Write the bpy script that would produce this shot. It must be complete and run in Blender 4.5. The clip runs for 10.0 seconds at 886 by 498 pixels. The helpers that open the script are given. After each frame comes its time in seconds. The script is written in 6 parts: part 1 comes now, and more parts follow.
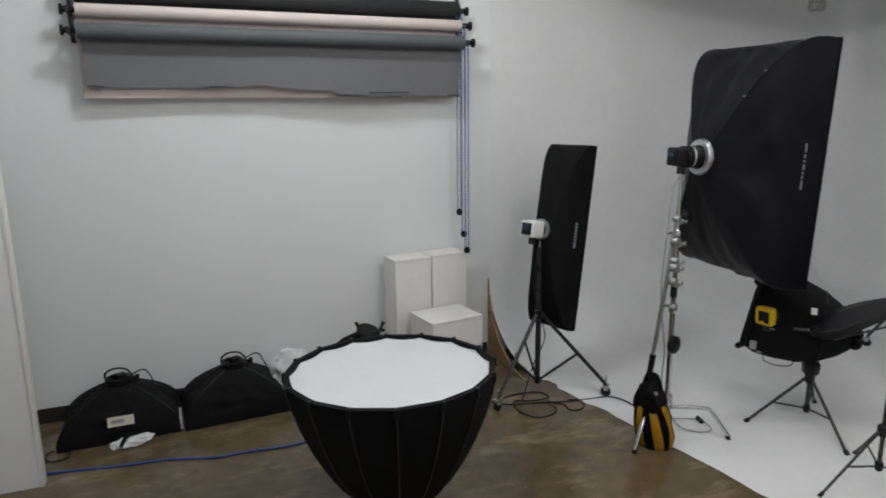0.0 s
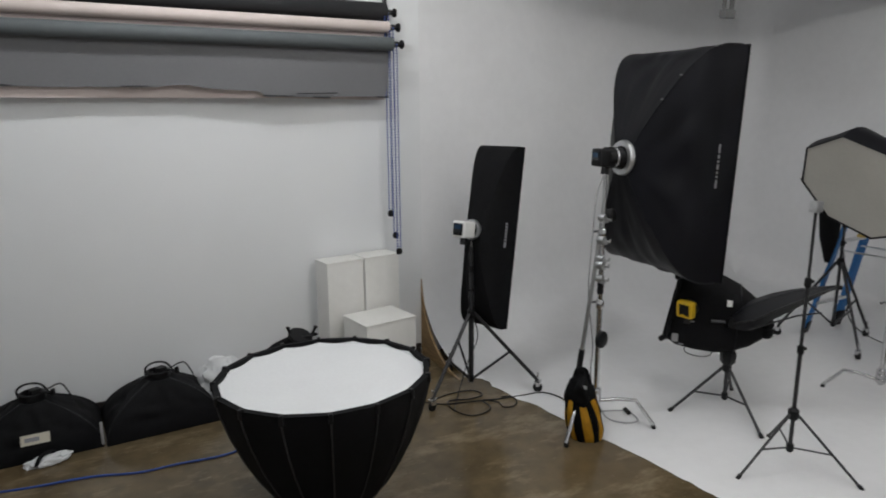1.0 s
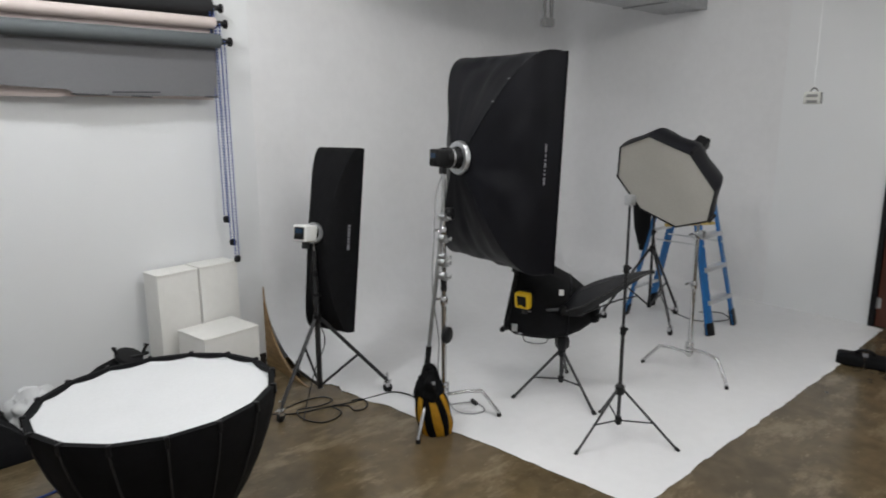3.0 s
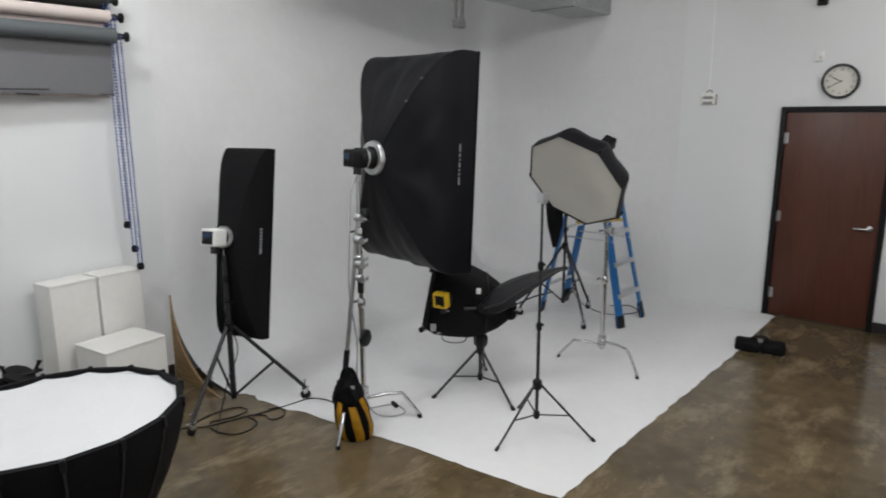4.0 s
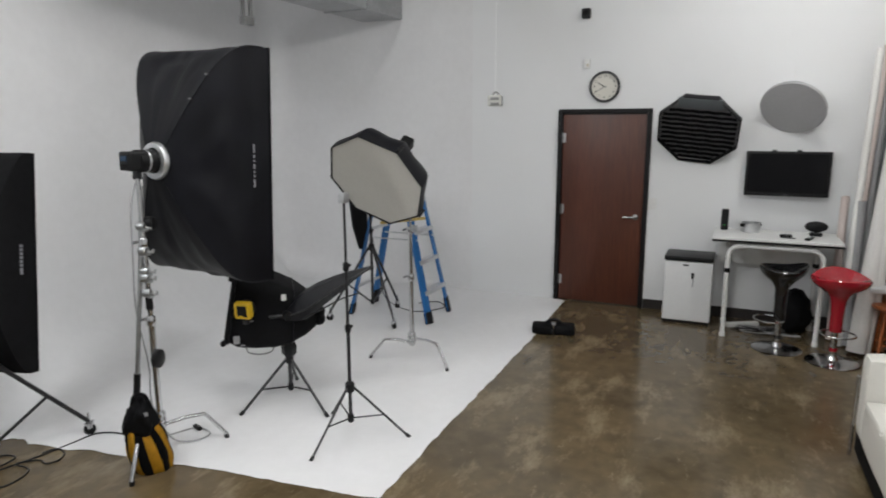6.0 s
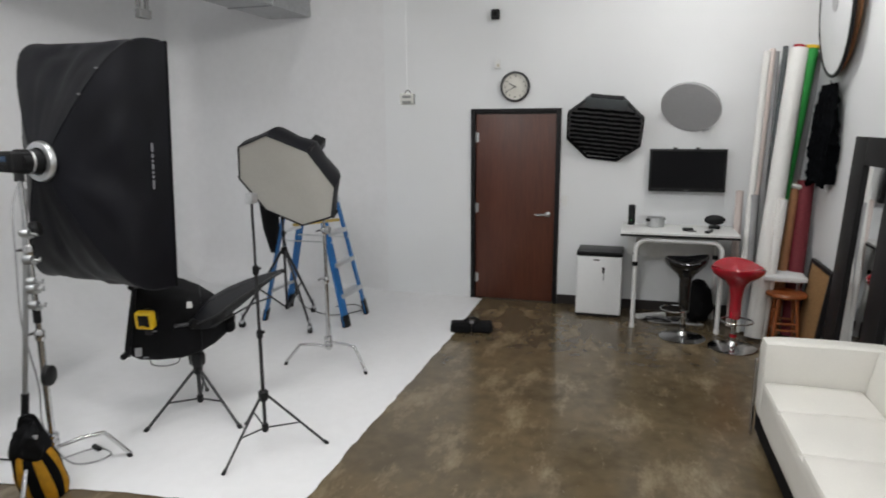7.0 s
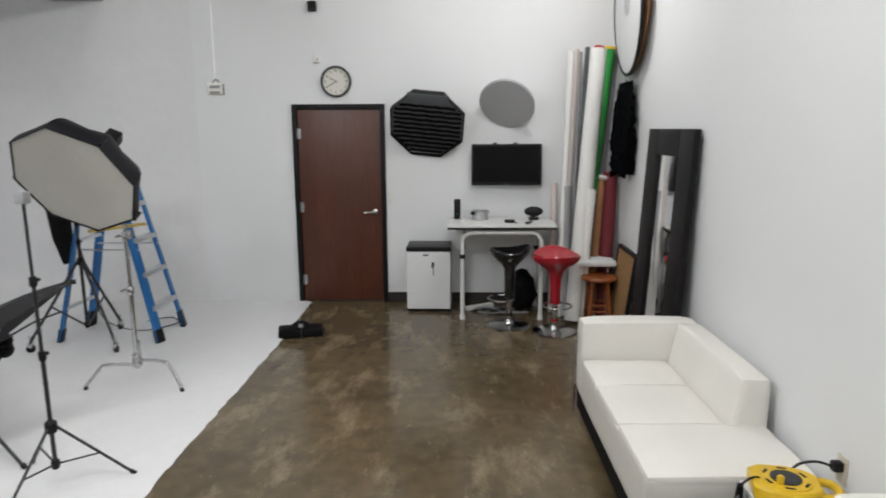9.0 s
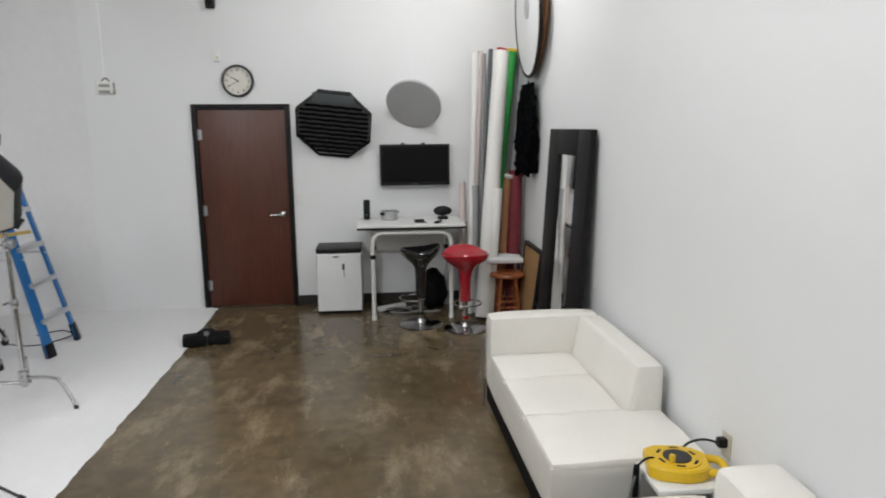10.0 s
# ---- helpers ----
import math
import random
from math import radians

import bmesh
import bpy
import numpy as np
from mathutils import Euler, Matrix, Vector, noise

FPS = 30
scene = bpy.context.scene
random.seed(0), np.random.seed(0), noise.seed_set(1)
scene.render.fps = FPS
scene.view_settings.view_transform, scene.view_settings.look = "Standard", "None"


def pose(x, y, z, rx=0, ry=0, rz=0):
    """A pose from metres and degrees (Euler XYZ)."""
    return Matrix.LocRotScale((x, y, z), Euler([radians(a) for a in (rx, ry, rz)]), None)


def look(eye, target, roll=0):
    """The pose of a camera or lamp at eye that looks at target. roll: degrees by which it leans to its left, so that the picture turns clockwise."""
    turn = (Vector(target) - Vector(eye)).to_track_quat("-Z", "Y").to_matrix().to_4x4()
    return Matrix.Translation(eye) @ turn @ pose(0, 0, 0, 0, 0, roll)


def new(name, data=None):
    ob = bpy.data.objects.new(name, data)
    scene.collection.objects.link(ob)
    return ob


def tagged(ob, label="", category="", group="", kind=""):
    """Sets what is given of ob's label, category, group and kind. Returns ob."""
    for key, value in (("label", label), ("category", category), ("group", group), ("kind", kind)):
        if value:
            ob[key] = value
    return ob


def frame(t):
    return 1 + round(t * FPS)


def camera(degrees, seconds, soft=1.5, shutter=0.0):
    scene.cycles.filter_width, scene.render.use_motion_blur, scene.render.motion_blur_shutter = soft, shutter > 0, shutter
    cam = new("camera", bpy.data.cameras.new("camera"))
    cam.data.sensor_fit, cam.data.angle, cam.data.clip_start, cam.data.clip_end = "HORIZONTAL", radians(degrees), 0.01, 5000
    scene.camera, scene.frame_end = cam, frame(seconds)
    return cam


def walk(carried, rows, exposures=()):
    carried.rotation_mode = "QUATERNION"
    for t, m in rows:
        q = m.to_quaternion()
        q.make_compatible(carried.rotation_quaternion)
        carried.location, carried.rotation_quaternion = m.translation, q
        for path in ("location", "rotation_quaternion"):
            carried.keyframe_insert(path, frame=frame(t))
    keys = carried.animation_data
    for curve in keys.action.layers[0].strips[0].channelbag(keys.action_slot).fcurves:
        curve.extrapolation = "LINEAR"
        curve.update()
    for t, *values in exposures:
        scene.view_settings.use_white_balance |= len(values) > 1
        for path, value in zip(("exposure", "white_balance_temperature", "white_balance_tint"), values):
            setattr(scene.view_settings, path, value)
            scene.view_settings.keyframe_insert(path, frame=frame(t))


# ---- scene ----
cam = camera(68.6, 10.0, soft=1.8, shutter=0.5)
PATH = [
    (0, (0.865, -1.769, 2.024), (1.59, 0.05, 1.617), -0.6),
    (0.5, (0.866, -1.772, 2.026), (1.684, 0.007, 1.619), -0.4),
    (1, (0.867, -1.775, 2.027), (1.78, -0.042, 1.621), -0.4),
    (1.5, (0.869, -1.775, 2.028), (1.879, -0.098, 1.622), -0.3),
    (2, (0.87, -1.777, 2.027), (1.98, -0.163, 1.622), -0.2),
    (3.5, (0.895, -1.765, 2.018), (2.287, -0.385, 1.616), -0.2),
    (4, (0.909, -1.758, 2.013), (2.388, -0.473, 1.613), -0.1),
    (4.5, (0.928, -1.764, 2.016), (2.501, -0.595, 1.616), -0.1),
    (5, (0.944, -1.763, 1.998), (2.606, -0.721, 1.605), -0.2),
    (5.5, (0.962, -1.764, 1.98), (2.695, -0.845, 1.593), -0.2),
    (7, (1.023, -1.764, 1.936), (2.904, -1.199, 1.56), -0.3),
    (7.5, (1.087, -1.774, 1.908), (3.001, -1.328, 1.536), -0.4),
    (8, (1.112, -1.781, 1.892), (3.051, -1.458, 1.523), -0.4),
    (8.5, (1.129, -1.809, 1.87), (3.085, -1.601, 1.504), -0.4),
    (9, (1.169, -1.814, 1.851), (3.134, -1.742, 1.485), -0.3),
    (9.5, (1.131, -1.845, 1.854), (3.096, -1.907, 1.489), -0.4),
    (10, (1.149, -1.855, 1.856), (3.106, -2.045, 1.488), -0.4),
]
walk(cam, [(t, look(eye, target, roll)) for t, eye, target, roll in PATH],
     exposures=((0, -0.56), (1, -0.56), (2, -0.37), (3.5, -0.19), (4.5, -0.18), (5.5, -0.07), (7.0, 0.01), (9.0, 0.07), (10.0, 0.08)))

# ---- world and light ----
DOOR_X, ROLL_Y, SOFA_Y, WEST_X, CEIL = 8.0, 3.02, -3.32, -2.6, 4.3
world = bpy.data.worlds.new("world")
scene.world = world
world.use_nodes = True
world.node_tree.nodes["Background"].inputs[0].default_value = (1.0, 0.98, 0.95, 1)
world.node_tree.nodes["Background"].inputs[1].default_value = 0.05
# all out of view; the one at x = 4.5 is added to brighten the cove
LAMPS = [(0.5, -1.7, 3.82, 40), (1.4, 1.5, 4.05, 104), (3.1, -1.5, 3.80, 56), (2.9, 0.2, 3.54, 50), (4.5, 0.9, 3.46, 20), (6.4, -2.4, 3.88, 46)]
BACK_Y = 3.80  # where the slanting studio wall meets the door wall


# ---- materials ----
def material(name, color, rough=0.5, metal=0.0, grain=0.0, scale=40.0, blotch=0.0, wide=2.0, bump=0.0, coat=0.0, second=None, stretch=(1, 1, 1), sheen=0.0, spec=0.5):
    m = bpy.data.materials.new(name)
    m.use_nodes = True
    nt = m.node_tree
    b = nt.nodes["Principled BSDF"]
    b.inputs["Base Color"].default_value = (*color, 1)
    b.inputs["Roughness"].default_value = rough
    b.inputs["Metallic"].default_value = metal
    b.inputs["Coat Weight"].default_value = coat
    b.inputs["Sheen Weight"].default_value = sheen
    b.inputs["Specular IOR Level"].default_value = spec
    tc = nt.nodes.new("ShaderNodeTexCoord")
    mp = nt.nodes.new("ShaderNodeMapping")
    mp.inputs["Scale"].default_value = stretch
    nt.links.new(tc.outputs["Object"], mp.inputs["Vector"])

    def tex(s, detail=5):
        n = nt.nodes.new("ShaderNodeTexNoise")
        n.inputs["Scale"].default_value = s
        n.inputs["Detail"].default_value = detail
        nt.links.new(mp.outputs[0], n.inputs["Vector"])
        return n

    fine, broad = tex(scale), tex(wide, 3)
    mixed = nt.nodes.new("ShaderNodeMix")
    mixed.data_type = "RGBA"
    dark = second or tuple(c * (1 - max(grain, 0.02)) for c in color)
    mixed.inputs[6].default_value = (*color, 1)
    mixed.inputs[7].default_value = (*dark, 1)
    ramp = nt.nodes.new("ShaderNodeMapRange")
    ramp.inputs[1].default_value, ramp.inputs[2].default_value = 0.35, 0.65
    nt.links.new(fine.outputs[0], ramp.inputs[0])
    nt.links.new(ramp.outputs[0], mixed.inputs[0])
    stain = nt.nodes.new("ShaderNodeMix")
    stain.data_type = "RGBA"
    stain.blend_type = "MULTIPLY"
    stain.inputs[0].default_value = 1.0
    lvl = nt.nodes.new("ShaderNodeMapRange")
    lvl.inputs[1].default_value, lvl.inputs[2].default_value = 0.3, 0.7
    lvl.inputs[3].default_value, lvl.inputs[4].default_value = 1 - blotch, 1.0
    nt.links.new(broad.outputs[0], lvl.inputs[0])
    nt.links.new(mixed.outputs[2], stain.inputs[6])
    nt.links.new(lvl.outputs[0], stain.inputs[7])
    nt.links.new(stain.outputs[2], b.inputs["Base Color"])
    rr = nt.nodes.new("ShaderNodeMapRange")
    rr.inputs[3].default_value, rr.inputs[4].default_value = rough * 0.85, min(1, rough * 1.15)
    nt.links.new(broad.outputs[0], rr.inputs[0])
    nt.links.new(rr.outputs[0], b.inputs["Roughness"])
    if bump:
        bp = nt.nodes.new("ShaderNodeBump")
        bp.inputs["Strength"].default_value = bump
        bp.inputs["Distance"].default_value = 0.004
        nt.links.new(fine.outputs[0], bp.inputs["Height"])
        nt.links.new(bp.outputs[0], b.inputs["Normal"])
    return m


def concrete():
    m = material("stained_concrete", (0.156, 0.115, 0.064), 0.19, grain=0.3, scale=8, blotch=0.38, wide=1.1, bump=0.03, second=(0.112, 0.082, 0.045))
    nt = m.node_tree
    b = nt.nodes["Principled BSDF"]
    tc = nt.nodes.new("ShaderNodeTexCoord")

    def layer(scale, rough, lo, hi, most, tint, stretch, offset=0.0):
        mp = nt.nodes.new("ShaderNodeMapping")
        mp.inputs["Scale"].default_value = stretch
        mp.inputs["Location"].default_value = (offset, offset, 0)
        nt.links.new(tc.outputs["Object"], mp.inputs["Vector"])
        n = nt.nodes.new("ShaderNodeTexNoise")
        n.inputs["Scale"].default_value, n.inputs["Detail"].default_value, n.inputs["Roughness"].default_value = scale, 10, rough
        nt.links.new(mp.outputs[0], n.inputs["Vector"])
        r = nt.nodes.new("ShaderNodeMapRange")
        r.inputs[1].default_value, r.inputs[2].default_value, r.inputs[4].default_value = lo, hi, most
        nt.links.new(n.outputs[0], r.inputs[0])
        mx = nt.nodes.new("ShaderNodeMix")
        mx.data_type = "RGBA"
        mx.inputs[7].default_value = (*tint, 1)
        nt.links.new(r.outputs[0], mx.inputs[0])
        nt.links.new(b.inputs["Base Color"].links[0].from_socket, mx.inputs[6])
        nt.links.new(mx.outputs[2], b.inputs["Base Color"])

    layer(1.3, 0.60, 0.50, 0.72, 0.75, (0.112, 0.076, 0.036), (1, 1, 1), 7.3)
    layer(2.4, 0.68, 0.52, 0.72, 0.80, (0.300, 0.236, 0.150), (0.7, 1.5, 1))
    layer(7.0, 0.70, 0.60, 0.74, 0.60, (0.330, 0.270, 0.180), (0.8, 1.6, 1), 3.1)
    layer(26.0, 0.60, 0.66, 0.76, 0.55, (0.42, 0.36, 0.26), (1, 1.6, 1), 1.7)
    layer(60.0, 0.50, 0.68, 0.76, 0.5, (0.06, 0.045, 0.03), (1, 1, 1), 5.0)
    return m


M_WALL = material("wall_paint", (0.80, 0.81, 0.82), 0.75, grain=0.015, scale=150, blotch=0.03, wide=0.8, bump=0.03)
M_CYC = material("studio_floor_paint", (0.80, 0.80, 0.81), 0.55, grain=0.03, scale=12, blotch=0.05, wide=1.5, bump=0.02)
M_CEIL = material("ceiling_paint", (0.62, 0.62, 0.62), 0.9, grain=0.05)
M_CONC = concrete()
M_BASE = material("dark_rubber_base", (0.022, 0.017, 0.016), 0.6, grain=0.2)
M_BLACK = material("black_fabric", (0.0055, 0.0055, 0.0068), 0.8, grain=0.35, scale=25, blotch=0.3, wide=5, bump=0.2, spec=0.18)
M_BLACK2 = material("black_nylon", (0.0052, 0.0054, 0.0085), 0.46, grain=0.3, scale=5, blotch=0.4, wide=3.5, bump=0.5, spec=0.2)
M_PLAST = material("black_plastic", (0.009, 0.009, 0.010), 0.42, grain=0.2, scale=80, spec=0.22)
M_STEEL = material("black_steel_tube", (0.032, 0.032, 0.035), 0.36, 0.3, grain=0.2)
M_CHROME = material("chrome", (0.62, 0.62, 0.63), 0.16, 1.0, grain=0.08, scale=30)
M_ZINC = material("galvanised_steel", (0.50, 0.51, 0.52), 0.38, 0.9, grain=0.15, scale=18, blotch=0.15)
M_STEELG = material("dull_grey_steel", (0.22, 0.22, 0.22), 0.5, 0.5, grain=0.2)
M_DIFF = material("white_diffuser_cloth", (0.72, 0.73, 0.74), 0.8, grain=0.03, scale=60, blotch=0.04, wide=4, bump=0.08)
M_DIFF2 = material("cream_diffuser_cloth", (0.60, 0.58, 0.53), 0.85, grain=0.04, scale=50, blotch=0.06, wide=3)
M_WHITE = material("white_plastic", (0.78, 0.78, 0.77), 0.4, grain=0.03, blotch=0.03)
M_PED = material("white_painted_wood", (0.80, 0.79, 0.76), 0.6, grain=0.03, scale=20, blotch=0.05)
M_FRIDGE = material("white_enamel", (0.80, 0.81, 0.82), 0.3, grain=0.02, blotch=0.02)
M_PLY = material("raw_plywood", (0.42, 0.27, 0.13), 0.7, grain=0.35, scale=10, blotch=0.3, stretch=(1, 1, 6))
M_DOOR = material("mahogany_veneer", (0.105, 0.029, 0.0125), 0.40, grain=0.22, scale=9, blotch=0.25, wide=1.2, bump=0.03, stretch=(6, 6, 0.5), second=(0.082, 0.020, 0.0095))
M_FRAME = material("dark_door_frame_paint", (0.010, 0.009, 0.010), 0.5, grain=0.2, spec=0.2)
M_BLUE = material("blue_fibreglass", (0.012, 0.16, 0.46), 0.42, grain=0.15, scale=30, blotch=0.12)
M_ALU = material("aluminium", (0.68, 0.69, 0.70), 0.33, 0.9, grain=0.1)
M_YELLOW = material("yellow_plastic", (0.74, 0.47, 0.012), 0.38, grain=0.06, blotch=0.08)
M_SBAG = material("yellow_canvas", (0.74, 0.38, 0.015), 0.75, grain=0.2, scale=30, bump=0.2, blotch=0.2, wide=8)
M_WOODY = material("yellow_wood", (0.55, 0.40, 0.12), 0.6, grain=0.2)
M_LEATH = material("white_leatherette", (0.80, 0.78, 0.73), 0.42, grain=0.03, scale=120, blotch=0.05, wide=3, bump=0.08)
M_RED = material("red_gloss_shell", (0.38, 0.006, 0.018), 0.14, grain=0.03, coat=0.6)
M_GLOSSB = material("black_gloss_shell", (0.01, 0.01, 0.011), 0.13, grain=0.05, coat=0.6)
M_STOOL = material("orange_varnished_wood", (0.36, 0.105, 0.030), 0.35, grain=0.3, scale=12, stretch=(1, 6, 1))
M_GREY = material("grey_seamless_paper", (0.168, 0.168, 0.176), 0.8, grain=0.04, scale=60, blotch=0.06)
M_GREYD = material("slate_paper_roll", (0.10, 0.112, 0.118), 0.7, grain=0.05, blotch=0.06)
M_PINK = material("blush_seamless_paper", (0.66, 0.57, 0.54), 0.75, grain=0.03, blotch=0.05)
M_BLKP = material("black_seamless_paper", (0.012, 0.012, 0.014), 0.8, grain=0.1)
M_GREEN = material("green_seamless_paper", (0.018, 0.26, 0.045), 0.7, grain=0.05)
M_MAROON = material("maroon_roll", (0.17, 0.016, 0.026), 0.7, grain=0.15)
M_BROWN = material("brown_cardboard_roll", (0.40, 0.19, 0.09), 0.75, grain=0.15, scale=15)
M_GREYL = material("grey_roll", (0.33, 0.33, 0.34), 0.7, grain=0.05)
M_WPAPER = material("white_seamless_paper", (0.80, 0.79, 0.77), 0.7, grain=0.03, blotch=0.04)
M_TAN = material("cork", (0.36, 0.20, 0.08), 0.85, grain=0.3, scale=60)
M_TVSCR = material("screen_glass", (0.005, 0.005, 0.006), 0.14, grain=0.02, spec=0.15)
M_SOCK = material("grey_reflector_cloth", (0.43, 0.43, 0.44), 0.8, grain=0.04, blotch=0.06)
M_BCORD = material("blue_cord", (0.008, 0.05, 0.26), 0.5, grain=0.1)
M_BEAD = material("navy_bead_chain", (0.045, 0.09, 0.34), 0.4, grain=0.1)
M_CLOTH = material("rough_black_cloth", (0.008, 0.009, 0.012), 0.95, spec=0.1, grain=0.5, scale=35, blotch=0.4, wide=9, bump=0.8)
M_DIAL = material("clock_dial", (0.70, 0.68, 0.62), 0.5, grain=0.02)
M_BEIGE = material("beige_plastic", (0.56, 0.52, 0.43), 0.45, grain=0.03)
M_MIRROR = material("mirror_silver", (0.86, 0.87, 0.87), 0.02, 1.0)
M_GLASS = material("clear_glass", (0.9, 0.92, 0.92), 0.04)
M_GLASS.node_tree.nodes["Principled BSDF"].inputs["Transmission Weight"].default_value = 0.95
M_SCREEN = material("small_display", (0.014, 0.040, 0.085), 0.15, grain=0.05)
M_LETTER = material("pale_grey_print", (0.24, 0.24, 0.26), 0.6)
M_OFFW = material("off_white_plastic", (0.50, 0.50, 0.47), 0.5, grain=0.04)
M_SEAM = material("grey_seam_tape", (0.022, 0.022, 0.024), 0.6, grain=0.2)
M_FIXT = material("lamp_tube", (0.9, 0.9, 0.9), 0.5)
_b = M_FIXT.node_tree.nodes["Principled BSDF"]
_b.inputs["Emission Color"].default_value, _b.inputs["Emission Strength"].default_value = (0.95, 0.98, 1.0, 1), 6.0


# ---- mesh tools ----
def finish(bm, name, mat, smooth=True):
    bmesh.ops.recalc_face_normals(bm, faces=bm.faces)
    me = bpy.data.meshes.new(name)
    bm.to_mesh(me)
    bm.free()
    if smooth:
        me.polygons.foreach_set("use_smooth", [True] * len(me.polygons))
        me.set_sharp_from_angle(angle=radians(38))
    for one in mat if isinstance(mat, (list, tuple)) else [mat]:
        me.materials.append(one)
    return me


def part(name, bm, mat, parent=None, label="", smooth=True):
    ob = new(name, finish(bm, name, mat, smooth))
    if parent is not None:
        ob.parent = parent
    if label:
        ob["label"] = label
    return ob


def thing(name, label, category, loc=(0, 0, 0), rz=0.0, group="", kind=""):
    ob = new(name)
    ob.empty_display_size = 0.1
    ob.matrix_basis = pose(*loc, 0, 0, rz)
    return tagged(ob, label, category, group, kind)


def box(x0, x1, y0, y1, z0, z1, bevel=0.0, seg=2, bm=None, m=None):
    bm = bm or bmesh.new()
    r = bmesh.ops.create_cube(bm, size=1)
    vs = r["verts"]
    bmesh.ops.scale(bm, vec=(abs(x1 - x0), abs(y1 - y0), abs(z1 - z0)), verts=vs)
    bmesh.ops.translate(bm, vec=((x0 + x1) / 2, (y0 + y1) / 2, (z0 + z1) / 2), verts=vs)
    if bevel:
        es = list({e for v in vs for e in v.link_edges})
        out = bmesh.ops.bevel(bm, geom=es, offset=bevel, segments=seg, profile=0.6, affect="EDGES")
        vs = list({v for f in out["faces"] for v in f.verts} | {v for v in vs if v.is_valid})
    if m is not None:
        bmesh.ops.transform(bm, matrix=m, verts=vs)
    return bm


def tube(pts, r, n=8, bm=None, cap=True, radii=None):
    """A round tube through points."""
    bm = bm or bmesh.new()
    pts = [Vector(p) for p in pts]
    rings = []
    up = None
    for i, p in enumerate(pts):
        a = pts[max(i - 1, 0)]
        b = pts[min(i + 1, len(pts) - 1)]
        d = (b - a).normalized()
        if up is None:
            up = d.orthogonal().normalized()
        up = (up - d * up.dot(d))
        up = up.normalized() if up.length > 1e-6 else d.orthogonal().normalized()
        s = d.cross(up)
        rr = radii[i] if radii else r
        rings.append([bm.verts.new(p + (up * math.cos(2 * math.pi * k / n) + s * math.sin(2 * math.pi * k / n)) * rr) for k in range(n)])
    for a, b in zip(rings, rings[1:]):
        for k in range(n):
            bm.faces.new((a[k], a[(k + 1) % n], b[(k + 1) % n], b[k]))
    if cap:
        bm.faces.new(rings[0])
        bm.faces.new(rings[-1])
    return bm


def lathe(profile, n=32, bm=None, m=None, sx=1.0, cap=True):
    """A turned shape: (radius, z) from bottom to top."""
    bm = bm or bmesh.new()
    rings, made = [], []
    for r, z in profile:
        if r < 1e-5:
            v = bm.verts.new((0, 0, z))
            rings.append([v])
            made.append(v)
        else:
            ring = [bm.verts.new((r * sx * math.cos(2 * math.pi * k / n), r * math.sin(2 * math.pi * k / n), z)) for k in range(n)]
            rings.append(ring)
            made += ring
    for a, b in zip(rings, rings[1:]):
        for k in range(n):
            j = (k + 1) % n
            if len(a) == 1 and len(b) == 1:
                continue
            if len(a) == 1:
                bm.faces.new((a[0], b[j], b[k]))
            elif len(b) == 1:
                bm.faces.new((a[k], a[j], b[0]))
            else:
                bm.faces.new((a[k], a[j], b[j], b[k]))
    if cap and len(rings[0]) > 1:
        bm.faces.new(rings[0])
    if cap and len(rings[-1]) > 1:
        bm.faces.new(rings[-1])
    if m is not None:
        bmesh.ops.transform(bm, matrix=m, verts=made)
    return bm


def aim(origin, normal, up=(0, 0, 1)):
    """Local z along normal, local y close to up."""
    z = Vector(normal).normalized()
    x = Vector(up).cross(z).normalized()
    y = z.cross(x)
    m = Matrix((x, y, z)).transposed().to_4x4()
    return Matrix.Translation(origin) @ m


def spline(pts, n=8):
    """Smooth points through the given ones."""
    pts = [Vector(p) for p in pts]
    out = []
    for i in range(len(pts) - 1):
        p0, p1, p2, p3 = pts[max(i - 1, 0)], pts[i], pts[i + 1], pts[min(i + 2, len(pts) - 1)]
        for k in range(n):
            t = k / n
            out.append(0.5 * ((2 * p1) + (p2 - p0) * t + (2 * p0 - 5 * p1 + 4 * p2 - p3) * t * t + (3 * p1 - p0 - 3 * p2 + p3) * t ** 3))
    return out + [pts[-1]]


def structure(name, bm, mat, label, category, smooth=False):
    return tagged(part(name, bm, mat, None, "", smooth), label, category, kind="structure")


# ---- the room ----
bm = box(WEST_X - 0.2, DOOR_X + 0.2, SOFA_Y - 0.2, BACK_Y + 0.2, -0.15, 0)
structure("floor", bm, M_CONC, "brown stained polished concrete floor with pale blotches", "floor")
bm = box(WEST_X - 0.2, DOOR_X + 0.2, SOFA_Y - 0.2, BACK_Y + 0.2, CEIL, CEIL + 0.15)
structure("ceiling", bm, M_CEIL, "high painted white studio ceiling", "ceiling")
bm = box(WEST_X - 0.2, 3.19, ROLL_Y, ROLL_Y + 0.2, 0, CEIL)
structure("wall_north", bm, M_WALL, "smooth white painted wall behind the paper rolls", "wall")
bm = bmesh.new()
corners = [(3.19, ROLL_Y), (DOOR_X, BACK_Y), (DOOR_X, BACK_Y + 0.2), (3.19, ROLL_Y + 0.2)]
lo, hi = [[bm.verts.new((x, y, z)) for x, y in corners] for z in (0, CEIL)]
bm.faces.new(lo)
bm.faces.new(hi)
for k in range(4):
    bm.faces.new((lo[k], lo[(k + 1) % 4], hi[(k + 1) % 4], hi[k]))
structure("wall_studio", bm, M_WALL, "smooth white painted studio wall slanting away from the rolls", "wall")
bm = box(WEST_X - 0.2, DOOR_X + 0.2, SOFA_Y - 0.2, SOFA_Y, 0, CEIL)
structure("wall_south", bm, M_WALL, "smooth white painted wall behind the sofas", "wall")
